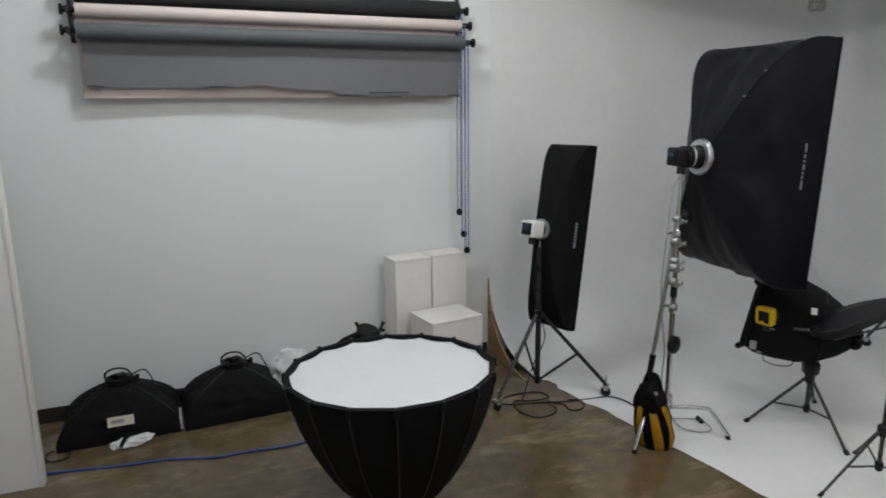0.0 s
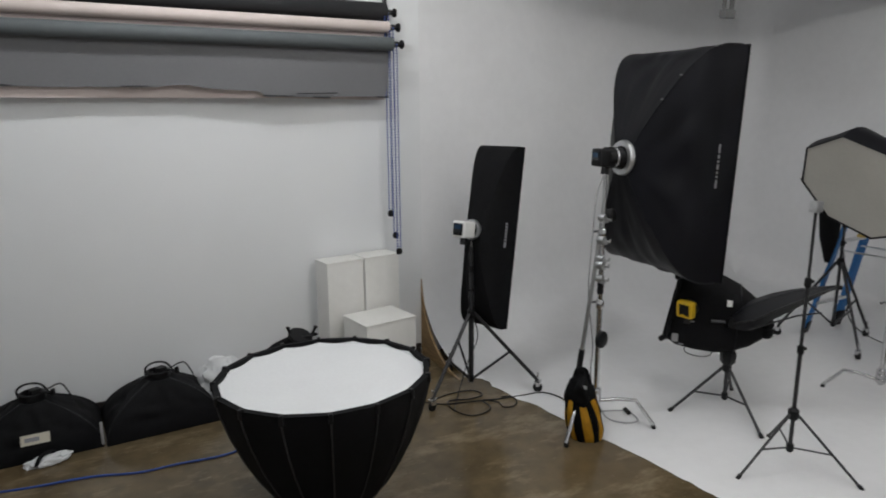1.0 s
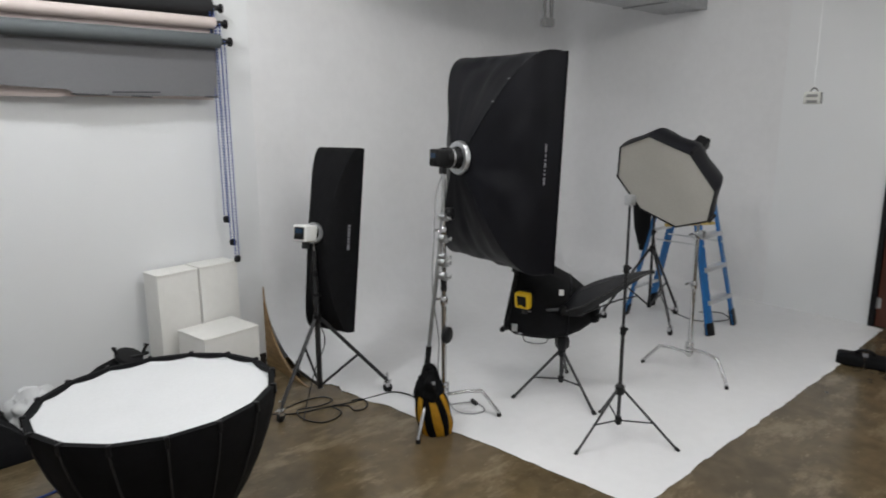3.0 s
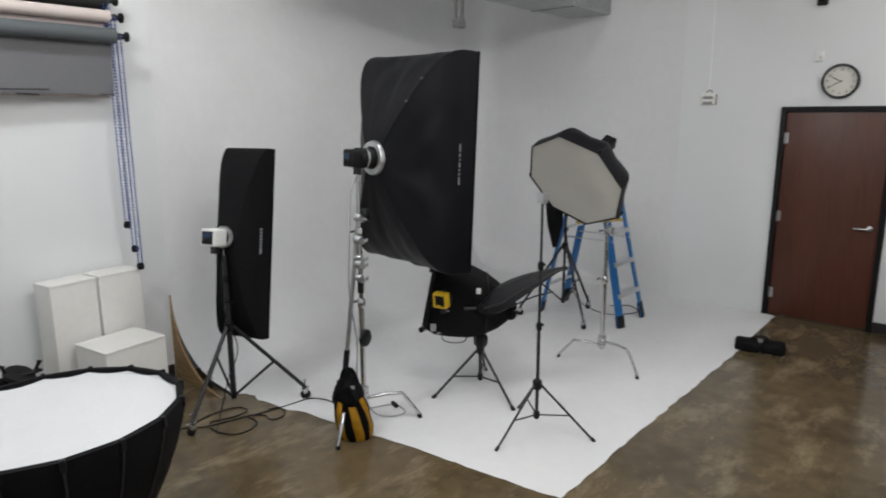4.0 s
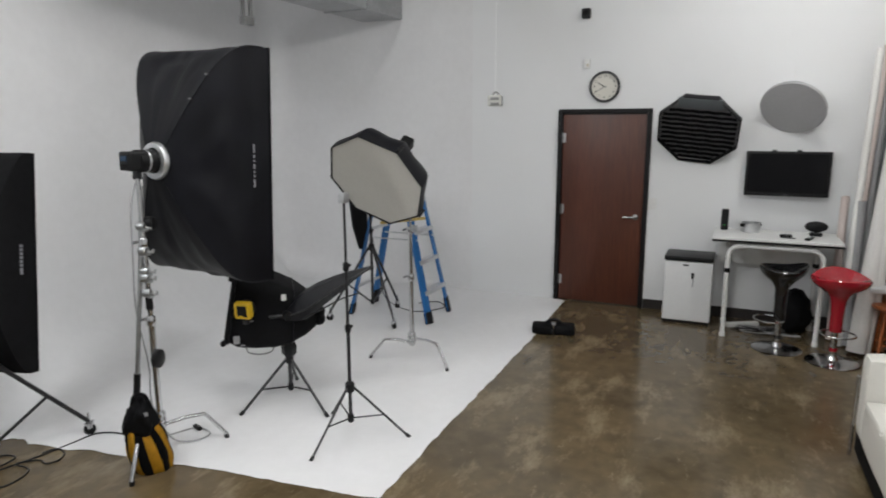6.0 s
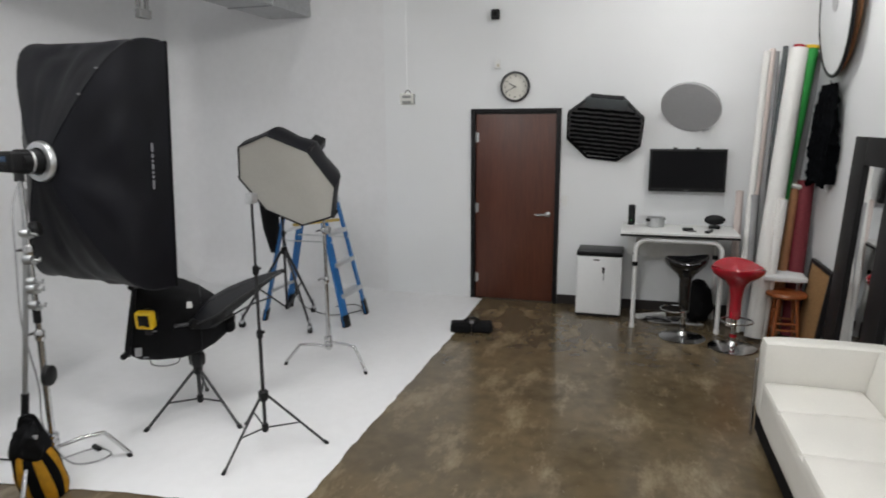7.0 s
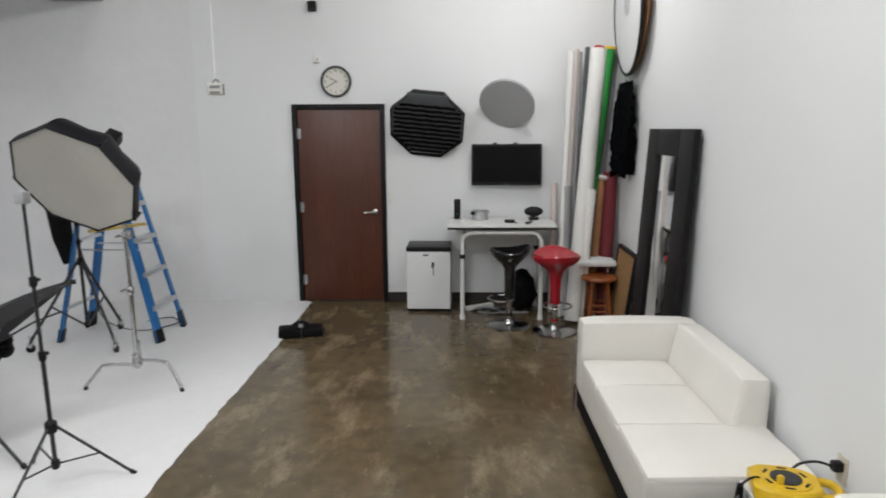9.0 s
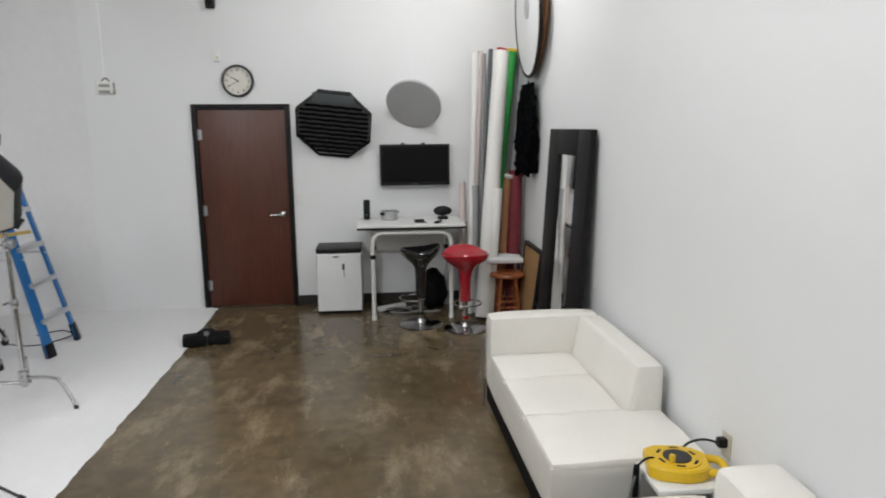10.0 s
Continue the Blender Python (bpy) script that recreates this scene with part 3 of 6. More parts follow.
# tall rectangular softbox on a century stand
def big_softbox():
    t = thing("softbox", "large black rectangular softbox on a chrome stand, seen from behind", "softbox", (3.62, 1.30, 0))
    c = Vector((4.267, 1.317, 1.705)) - Vector((3.62, 1.30, 0))
    m = aim(c, Vector((0.99, -0.12, -0.035)), (0.0, -0.014, 1))
    w, h, d, bow = 0.86, 1.43, 0.46, 0.80
    shell = part("shell", placed(soft_shell(w, h, d, 0.085, 4, bow, 0.05, 22, 0.016), m), M_BLACK2, t, "creased black nylon shell")
    part("diffuser", placed(front_sheet(w, h - 0.01), m), M_DIFF, t, "white front cloth")
    for sx in (-1, 1):
        for sy in (-1, 1):
            rod = [m @ Vector((sx * (0.06 + (w / 2 - 0.06) * rib_curve(v, bow)), sy * (0.06 + (h / 2 - 0.06) * rib_curve(v, bow)), -d * (1 - v))) for v in [k / 14 for k in range(15)]]
            part("rod_sleeve", tube(rod, 0.0045, 6), M_BLACK2, shell)
        part("edge_binding", placed(tube([(sx * w / 2, -h / 2, 0.05), (sx * w / 2, h / 2, 0.05)], 0.008, 6), m), M_BLACK, shell)
        part("edge_binding", placed(tube([(-w / 2, sx * h / 2, 0.05), (w / 2, sx * h / 2, 0.05)], 0.006, 6), m), M_BLACK, shell)
    for v, f in ((0.30, 0.55), (0.62, 0.80), (0.18, 0.40)):
        p = m @ Vector((-(0.06 + (w / 2 - 0.06) * rib_curve(v, bow)), 0.06 + (h / 2 - 0.06) * rib_curve(v, bow), -d * (1 - v) - 0.006))
        part("stitch_tab", box(-0.014, 0.014, -0.003, 0.003, -0.003, 0.003, 0.001, m=Matrix.Translation(p)), M_GREYL, shell, "pale stitched tab")
    ringm = m @ Matrix.Translation((-0.02, 0.03, -0.455))
    speed_ring(t, ringm, 0.105)
    strobe("strobe_head", t, ringm @ Matrix.Translation((0, 0, -0.06)), M_PLAST, 0.15, 0.055)
    barrel = part("lamp_barrel", placed(tube([(0, 0, -0.12), (0, 0, 0.0)], 0.066, 24), ringm @ Matrix.Translation((0, 0, -0.02))), M_PLAST, t, "black lamp barrel")
    part("bright_band", placed(lathe([(0.0665, -0.07), (0.0675, -0.068), (0.0675, -0.060), (0.0665, -0.058)], 24, cap=False), ringm @ Matrix.Translation((0, 0, -0.02))), M_ALU, barrel)
    bars(t, side_mark(m, w, d, bow * 0.74, 0.80, -0.12), (0.05, 0.014, 0.012, 0.03, 0.012, 0.02, 0.05), 0.012, 0.012)
    feet = [(0.287, -0.245), (-0.362, -0.156), (0.10, 0.38)]
    c_stand(t, feet, 1.66, 0.17)
    boom = [Vector((-0.085, 0.085, 0.33)), Vector((-0.02, 0.02, 1.16)), Vector((0.02, 0.0, 1.62))]
    part("boom_tube", tube(boom, 0.0135, 10), M_ZINC, t, "dull steel boom tube")
    part("handle_grip", tube([boom[0], boom[0].lerp(boom[1], 0.22)], 0.02, 10), M_PLAST, t, "black grip")
    part("hook_end", tube(spline([boom[0], boom[0] + Vector((-0.01, 0, -0.04)), boom[0] + Vector((0.02, 0, -0.06)), boom[0] + Vector((0.04, 0, -0.03))], 5), 0.006, 6), M_ALU, t)
    for z, r in ((1.00, 0.026), (1.09, 0.030), (1.13, 0.022), (1.25, 0.031), (1.39, 0.024)):
        b = lathe([(r * 0.85, -0.022), (r, -0.01), (r, 0.01), (r * 0.85, 0.022)], 16, m=aim((-0.01, 0.0, z), (0.4, -1, 0)))
        tube([(-0.04, 0.01, z + 0.010), (0.030, -0.030, z - 0.012)], 0.006, 8, bm=b)
        tube([(0.030, -0.030, z - 0.020), (0.034, -0.032, z + 0.004)], 0.007, 8, bm=b)
        box(-0.018, 0.018, -0.03, 0.012, z - 0.03, z - 0.014, 0.004, bm=b)
        part("grip_head", b, M_ZINC, t, "silver grip head")
    part("arm_knuckle", lathe([(0.03, -0.03), (0.042, -0.02), (0.042, 0.02), (0.03, 0.03)], 18, m=aim((0.05, 0.0, 1.40), (0.5, -1, 0.2))), M_PLAST, t, "black arm knuckle")
    part("sleeve", tube([(0, 0, 0.90), (0, 0, 0.99)], 0.0205, 12), M_PLAST, t, "black sleeve")
    part("knuckle", lathe([(0.045, -0.02), (0.056, -0.012), (0.056, 0.012), (0.045, 0.02)], 20, m=aim((0.0, -0.03, 0.60), (0.3, -1, 0))), M_PLAST, t, "black round knuckle")
    part("power_cord", tube(spline([(0.03, 0.04, 1.66), (-0.02, 0.05, 1.52), (-0.035, 0.055, 1.25), (-0.045, 0.06, 0.9), (-0.01, 0.04, 0.55), (-0.02, 0.03, 0.30), (0.06, -0.02, 0.06), (0.16, -0.10, 0.012), (0.27, -0.12, 0.012), (0.30, 0.02, 0.012), (0.16, 0.10, 0.012), (0.03, 0.06, 0.06)], 8), 0.005, 6), M_GREYL, t, "grey power cord")
    part("plug", tube([(0.285, -0.02, 0.018), (0.305, 0.04, 0.018)], 0.016, 8), M_PLAST, t, "black inline plug")


big_softbox()


def sand_bag():
    t = thing("sandbag", "black and yellow striped canvas sandbag slumped on a stand leg", "sandbag", (3.43, 1.20, 0), -42)
    # the lower pouch in upright strips, black and yellow by turns, bulging and sagging
    n, strips = 6, 12
    for k in range(strips):
        bm = bmesh.new()
        rows = []
        for j in range(11):
            f = j / 10
            row = []
            for i in range(n + 1):
                a = 2 * math.pi * (k + i / n) / strips
                swell = (0.55 + 0.62 * math.sin(math.pi * (0.12 + 0.62 * (1 - f)))) * (1 + 0.10 * noise.noise(Vector((math.cos(a) * 2, math.sin(a) * 2, f * 3))))
                puff = 1 + 0.035 * math.sin(math.pi * i / n)
                x, y = 0.098 * swell * puff * math.cos(a), 0.078 * swell * puff * math.sin(a)
                row.append(bm.verts.new((x + 0.045 * (1 - f) - 0.02, y, 0.004 + 0.255 * f + 0.03 * math.sin(a * 2 + 1) * f)))
            rows.append(row)
        for a, b in zip(rows, rows[1:]):
            for i in range(n):
                bm.faces.new((a[i], a[i + 1], b[i + 1], b[i]))
        bmesh.ops.solidify(bm, geom=bm.faces, thickness=0.006)
        part("stripe", bm, M_SBAG if k % 2 else M_BLACK, t, "yellow canvas stripe" if k % 2 else "black canvas stripe")
    bm = bmesh.new()
    bmesh.ops.create_icosphere(bm, subdivisions=4, radius=1)
    for v in bm.verts:
        k = 1 + noise.noise(v.co * 1.9 + Vector((5, 1, 2))) * 0.28 + noise.noise(v.co * 5) * 0.08
        x, y, z = v.co * k
        v.co = (x * (0.082 - 0.03 * z) - 0.025, y * 0.07 - 0.01, 0.335 + z * 0.13)
    part("flap", bm, M_BLACK, t, "black folded upper pouch")
    part("print_mark", box(-0.03, 0.02, -0.083, -0.079, 0.36, 0.382, 0.001), M_GREYL, t, "pale printed mark")
    part("strap", tube(spline([(-0.06, -0.03, 0.42), (-0.04, -0.05, 0.48), (0.01, -0.04, 0.47), (0.04, -0.03, 0.38)], 6), 0.010, 6), M_BLACK, t)


sand_bag()


def strip_softbox():
    o = Vector((3.17, 2.16, 0))
    t = thing("strip_softbox", "narrow black strip softbox with a white strobe on a rolling stand", "softbox", o)
    m = aim(Vector((3.405, 2.25, 1.135)) - o, (0.93, 0.36, -0.15))
    shell = part("shell", placed(soft_shell(0.34, 1.34, 0.24, 0.07, 4, 0.40, 0.05), m), M_BLACK, t, "black nylon shell")
    part("diffuser", placed(front_sheet(0.34, 1.34), m), M_DIFF, t, "white front cloth")
    part("edge_binding", placed(tube([(-0.17, -0.67, 0.05), (-0.17, 0.67, 0.05)], 0.006, 6), m), M_BLACK2, shell)
    part("edge_binding", placed(tube([(0.17, -0.67, 0.05), (0.17, 0.67, 0.05)], 0.006, 6), m), M_BLACK2, shell)
    ringm = m @ Matrix.Translation((0, 0.05, -0.25))
    speed_ring(t, ringm, 0.07)
    strobe("strobe_head", t, ringm @ Matrix.Translation((0, 0, -0.015)), M_WHITE, 0.15, 0.058)
    bars(t, side_mark(m, 0.34, 0.24, 0.28, 0.72, -0.06), (0.04, 0.016, 0.016, 0.016, 0.016, 0.016, 0.016), 0.018, 0.007)
    tripod(t, [(-0.41, -0.17), (0.42, -0.26), (0.04, 0.41)], 1.10, 0.60, 0.10, mat=M_STEEL, leg_r=0.014, pole_r=(0.02, 0.017, 0.014), casters=True)
    part("power_cord", tube(spline([(-0.02, -0.03, 1.16), (-0.07, -0.06, 0.95), (-0.05, -0.05, 0.7), (0.02, -0.06, 0.45), (-0.06, -0.05, 0.25), (-0.2, -0.15, 0.05), (-0.3, -0.28, 0.012)], 8), 0.004, 6), M_PLAST, t, "black power cord")


strip_softbox()


ACROSS = Matrix(((0.626, 0.781, 0), (-0.781, 0.626, 0), (0, 0, 1))).to_4x4()  # how the low softbox and strip bank are turned


def low_softbox():
    o = Vector((4.50, 1.00, 0))
    t = thing("low_softbox", "low black softbox with a yellow strobe on a short stand", "softbox", o)
    tripod(t, [(-0.30, 0.19), (-0.09, -0.36), (0.36, 0.22)], 0.37, 0.335, 0.13, leg_r=0.010, sections=1)
    part("tilt_knuckle", lathe([(0.03, 0.355), (0.05, 0.375), (0.054, 0.43), (0.045, 0.455), (0.0, 0.46)], 6), M_PLAST, t, "black tilt knuckle")
    # along the axis: place, lowest, highest, half depth
    st = [(-0.345, 0.510, 0.955, 0.19), (-0.325, 0.488, 0.968, 0.215), (-0.27, 0.452, 0.962, 0.235), (-0.17, 0.436, 0.945, 0.26), (-0.05, 0.432, 0.905, 0.27), (0.05, 0.458, 0.848, 0.26), (0.13, 0.505, 0.790, 0.235), (0.19, 0.555, 0.735, 0.19), (0.23, 0.600, 0.690, 0.12)]

    def ring(x, zl, zh, d, k, out=0.0):
        a = 2 * math.pi * k / 32
        cs, sn = math.cos(a), math.sin(a)
        e = 0.42
        z = (zl + zh) / 2 + math.copysign(abs(sn) ** e, sn) * ((zh - zl) / 2 + out)
        lean = -0.085 * (zh - z) / (zh - zl) * max(0, (0.2 - x) / 0.55)
        sag = 0.008 * noise.noise(Vector((x * 8, cs * 3, sn * 3)))
        return ACROSS @ Vector((x + lean, 0.14 + math.copysign(abs(cs) ** e, cs) * (d + out) + sag, z + sag))

    bm = bmesh.new()
    rows = [[bm.verts.new(ring(*q, k)) for k in range(32)] for q in st]
    for a, b in zip(rows, rows[1:]):
        for k in range(32):
            bm.faces.new((a[k], a[(k + 1) % 32], b[(k + 1) % 32], b[k]))
    bm.faces.new(list(reversed(rows[0])))
    bm.faces.new(rows[-1])
    shell = part("shell", bm, M_BLACK, t, "black nylon shell")
    part("edge_binding", tube([ring(*st[1], k, 0.004) for k in range(33)], 0.013, 6, cap=False), M_BLACK2, shell)
    part("seam", tube([ring(*st[5], k, 0.002) for k in range(33)], 0.005, 6, cap=False), M_BLACK2, shell)
    for z, r in ((0.655, 0.036), (0.600, 0.040)):
        lobe = bmesh.new()
        bmesh.ops.create_uvsphere(lobe, u_segments=18, v_segments=10, radius=1)
        bmesh.ops.transform(lobe, matrix=ACROSS @ Matrix.Translation((0.215, 0.06, z)) @ Matrix.Diagonal((0.05, 0.12, r, 1)), verts=lobe.verts)
        part("rim_lobe", lobe, M_BLACK, shell)
    for x, z in ((-0.335, 0.955), (-0.415, 0.515)):
        part("rod_tip", tube([ACROSS @ Vector((x, -0.05, z)), ACROSS @ Vector((x - 0.012, -0.11, z + 0.004))], 0.020, 10), M_PLAST, shell, "black rod tip")
    hm = aim(ACROSS @ Vector((-0.255, -0.115, 0.765)), ACROSS.to_3x3() @ Vector((0.45, 0.9, 0.12)))
    head = strobe("strobe_head", t, hm, M_YELLOW, 0.085, 0.056, False)
    part("control_panel", placed(box(-0.038, 0.030, -0.036, 0.040, -0.089, -0.083, 0.004), hm), M_PLAST, head, "black control panel")
    part("grip_hole", placed(box(-0.012, 0.018, -0.040, -0.026, -0.093, -0.086, 0.003), hm), M_YELLOW, head)
    for x, z in ((-0.24, 0.665), (-0.10, 0.665), (-0.30, 0.50)):
        part("stitch_mark", box(-0.016, 0.016, -0.002, 0.002, -0.005, 0.005, m=ACROSS @ Matrix.Translation((x, -0.118, z))), M_LETTER, shell, "pale stitched mark")
    part("size_label", box(-0.02, 0.02, -0.002, 0.002, -0.028, 0.028, m=ACROSS @ Matrix.Translation((-0.34, -0.10, 0.535))), M_GREYL, shell, "pale grey label")
    loop = [ACROSS @ Vector((x, -0.06, z)) for x, z in ((-0.28, 0.465), (-0.265, 0.425), (-0.19, 0.408), (-0.12, 0.42), (-0.10, 0.455))]
    part("handle_loop", tube(spline(loop, 6), 0.005, 6), M_STEELG, t, "grey wire loop")
    part("mount_arm", tube([(0, 0, 0.44), ACROSS @ Vector((0.0, 0.05, 0.50))], 0.02, 8), M_STEEL, t)


low_softbox()


def flag_panel():
    o = Vector((4.24, 0.34, 0))
    t = thing("light_stand", "black telescopic light stand on three spread legs", "light stand", o)
    tripod(t, [(-0.356, 0.052), (0.133, -0.337), (0.22, 0.285)], 1.50, 0.335, 0.13, leg_r=0.0078, pole_r=(0.0115, 0.0095, 0.008), sections=3)
    part("receptacle", box(-0.03, 0.03, -0.022, 0.022, 1.50, 1.56, 0.006), M_ALU, t, "silver clamp at the top")


flag_panel()


def wedge_softbox():
    o = Vector((4.50, 1.00, 0))
    t = thing("strip_bank", "slim black strip softbox tilted upward beside the low softbox", "softbox", o)
    st = [(0.0, 0.655, 0.735, 0.05), (0.06, 0.645, 0.800, 0.08), (0.13, 0.650, 0.850, 0.10), (0.22, 0.725, 0.895, 0.10), (0.33, 0.805, 0.938, 0.08), (0.44, 0.890, 0.972, 0.055), (0.53, 0.955, 0.993, 0.035), (0.565, 0.970, 1.002, 0.02)]
    bm = bmesh.new()
    rows, ridge = [], []
    for x, zl, zh, d in st:
        zm = zl + (zh - zl) * 0.50
        v = [ACROSS @ Vector((x, -0.13 + p, z)) for p, z in ((0.0, zl), (-d * 0.75, zm), (-d * 0.25, zh), (d, zh - 0.01), (d * 1.1, zl + 0.02))]
        ridge.append(v[1])
        rows.append([bm.verts.new(p) for p in v])
    for a, b in zip(rows, rows[1:]):
        for k in range(5):
            bm.faces.new((a[k], a[(k + 1) % 5], b[(k + 1) % 5], b[k]))
    bm.faces.new(list(reversed(rows[0])))
    bm.faces.new(rows[-1])
    shell = part("shell", bm, M_BLACK2, t, "black nylon shell")
    part("edge_rod", tube(spline(ridge, 4), 0.006, 6), M_STEEL, shell)
    part("front_rod", tube([ACROSS @ Vector((0.10, -0.16, 0.665)), ACROSS @ Vector((0.36, -0.20, 0.80)), ACROSS @ Vector((0.49, -0.20, 0.835))], 0.006, 6), M_STEEL, shell)
    part("rod_tip", tube([ACROSS @ Vector((0.555, -0.14, 0.99)), ACROSS @ Vector((0.59, -0.14, 0.985))], 0.014, 8), M_PLAST, shell)
    part("support_arm", tube([ACROSS @ Vector((-0.12, -0.14, 0.69)), ACROSS @ Vector((0.02, -0.15, 0.70)), ACROSS @ Vector((0.10, -0.14, 0.70))], 0.012, 8), M_STEEL, t)
    part("swivel", lathe([(0.03, -0.03), (0.036, 0), (0.03, 0.03)], 14, m=aim(ACROSS @ Vector((0.0, -0.15, 0.695)), (-0.6, -0.8, 0))), M_PLAST, t)
    part("tag", box(-0.016, 0.016, -0.004, 0.004, -0.02, 0.02, m=ACROSS @ Matrix.Translation((-0.02, -0.20, 0.835))), M_WHITE, t, "small white tag")


wedge_softbox()


def octabox():
    o = Vector((5.64, 0.61, 0))
    t = thing("octabox", "eight-sided softbox with a cream front cloth on a century stand", "softbox", o)
    c = Vector((5.45, 0.80, 1.528))
    nrm = Vector((-0.83, 0.10, -0.53))
    m = aim(c - o, nrm, (0.36, -0.71, -0.60)) @ pose(0, 0, 0, 0, 0, 22.5)
    w = 0.865
    part("shell", placed(soft_shell(w, w, 0.33, 0.08, 8, 0.42, 0.045), m), M_BLACK2, t, "black nylon shell")
    part("diffuser", placed(front_sheet(w, w, 8, 0.036), m), M_DIFF2, t, "cream front cloth")
    for k in (1, 3, 6):
        a = 2 * math.pi * (k + 0.5) / 8
        part("rod_tab", placed(box(-0.012, 0.018, -0.012, 0.012, -0.05, 0.03, 0.004, m=pose(w / 2 * math.cos(a), w / 2 * math.sin(a), 0, 0, 0, math.degrees(a))), m), M_PLAST, t)
    ringm = m @ Matrix.Translation((0, 0, -0.34))
    speed_ring(t, ringm, 0.075)
    strobe("strobe_head", t, ringm @ Matrix.Translation((0, 0, -0.02)), M_PLAST, 0.18, 0.05)
    c_stand(t, [(-0.134, 0.327), (-0.145, -0.389), (0.37, 0.17)], 1.42, 0.15)
    part("tilt_bracket", tube([(0, 0, 1.40), (0.02, 0.04, 1.52), tuple(ringm @ Vector((0, 0, -0.10)))], 0.014, 8), M_STEEL, t)
    part("grip_head", lathe([(0.028, -0.02), (0.034, 0), (0.028, 0.02)], 16, m=aim((0, -0.03, 1.12), (0, -1, 0))), M_ZINC, t, "silver grip head")


octabox()


def rolling_stand():
    t = thing("rolling_stand", "black rolling light stand with casters standing inside the ladder", "light stand", (6.52, 1.50, 0))
    tripod(t, [(-0.22, -0.36), (0.42, -0.06), (-0.24, 0.36)], 1.24, 0.74, 0.18, leg_r=0.013, casters=True)
    part("hanging_pouch", tube([(-0.20, 0.02, 1.26), (-0.19, 0.01, 0.98), (-0.20, 0.0, 0.76)], 0.1, 10, radii=[0.09, 0.075, 0.02]), M_BLACK, t, "black cloth pouch")
    part("pouch_arm", tube([(0, 0, 1.24), (-0.20, 0.02, 1.25)], 0.012, 6), M_STEEL, t)
    part("power_cord", tube(spline([(0.0, 0.0, 0.9), (0.06, -0.05, 0.5), (0.1, -0.1, 0.2), (0.3, -0.3, 0.03), (0.6, -0.52, 0.012), (0.78, -0.37, 0.015), (0.65, -0.2, 0.012)], 8), 0.005, 6), M_PLAST, t)


rolling_stand()


def ladder():
    """A step ladder, its base corners on the floor, the top cap between them."""
    t = thing("step_ladder", "blue fibreglass step ladder with aluminium steps, standing open", "ladder", (6.81, 1.335, 0))
    H = 1.48
    for sy in (-1, 1):
        for sx in (-1, 1):
            foot = Vector((sx * 0.24, sy * 0.45, 0.012))
            top = Vector((sx * 0.164, sy * 0.124, H))
            d = (top - foot)
            q = d.to_track_quat("Z", "X").to_matrix().to_4x4()
            rail = box(-0.012, 0.012, -0.044, 0.044, 0, d.length, 0.003, m=Matrix.Translation(foot) @ q)
            rl = part("rail", rail, M_BLUE, t, "blue fibreglass rail")
            shoe = box(-0.022, 0.022, -0.044, 0.044, -0.01, 0.11 if sx < 0 else 0.15, 0.006, m=Matrix.Translation(foot) @ q)
            part("rubber_shoe", shoe, M_PLAST, rl, "black rubber shoe")
    for k in range(1, 5):
        z = 0.30 * k
        f = z / H
        yy = 0.45 + (0.124 - 0.45) * f
        xx = 0.24 + (0.164 - 0.24) * f
        part("step", box(-xx, xx, -yy - 0.04, -yy + 0.045, z - 0.02, z + 0.02, 0.004), M_ALU, t, "ribbed aluminium step")
        if k in (1, 3, 5):
            part("rear_rung", box(-xx, xx, yy - 0.015, yy + 0.015, z - 0.015, z + 0.015, 0.003), M_ALU, t)
    part("top_cap", box(-0.19, 0.19, -0.15, 0.15, H, H + 0.04, 0.01), M_PLAST, t)
    for s in (-1, 1):
        part("spreader", tube([(s * 0.175, -0.30, 0.82), (s * 0.175, 0.30, 0.82)], 0.009, 6), M_ALU, t)


ladder()
bm = box(-0.24, 0.24, -0.02, 0.02, -0.012, 0.012, 0.004, m=pose(6.30, 1.02, 1.07, 0, 0, -30))
tagged(part("yellow_bar", bm, M_WOODY), "short yellow painted wooden bar across the ladder", "bar")


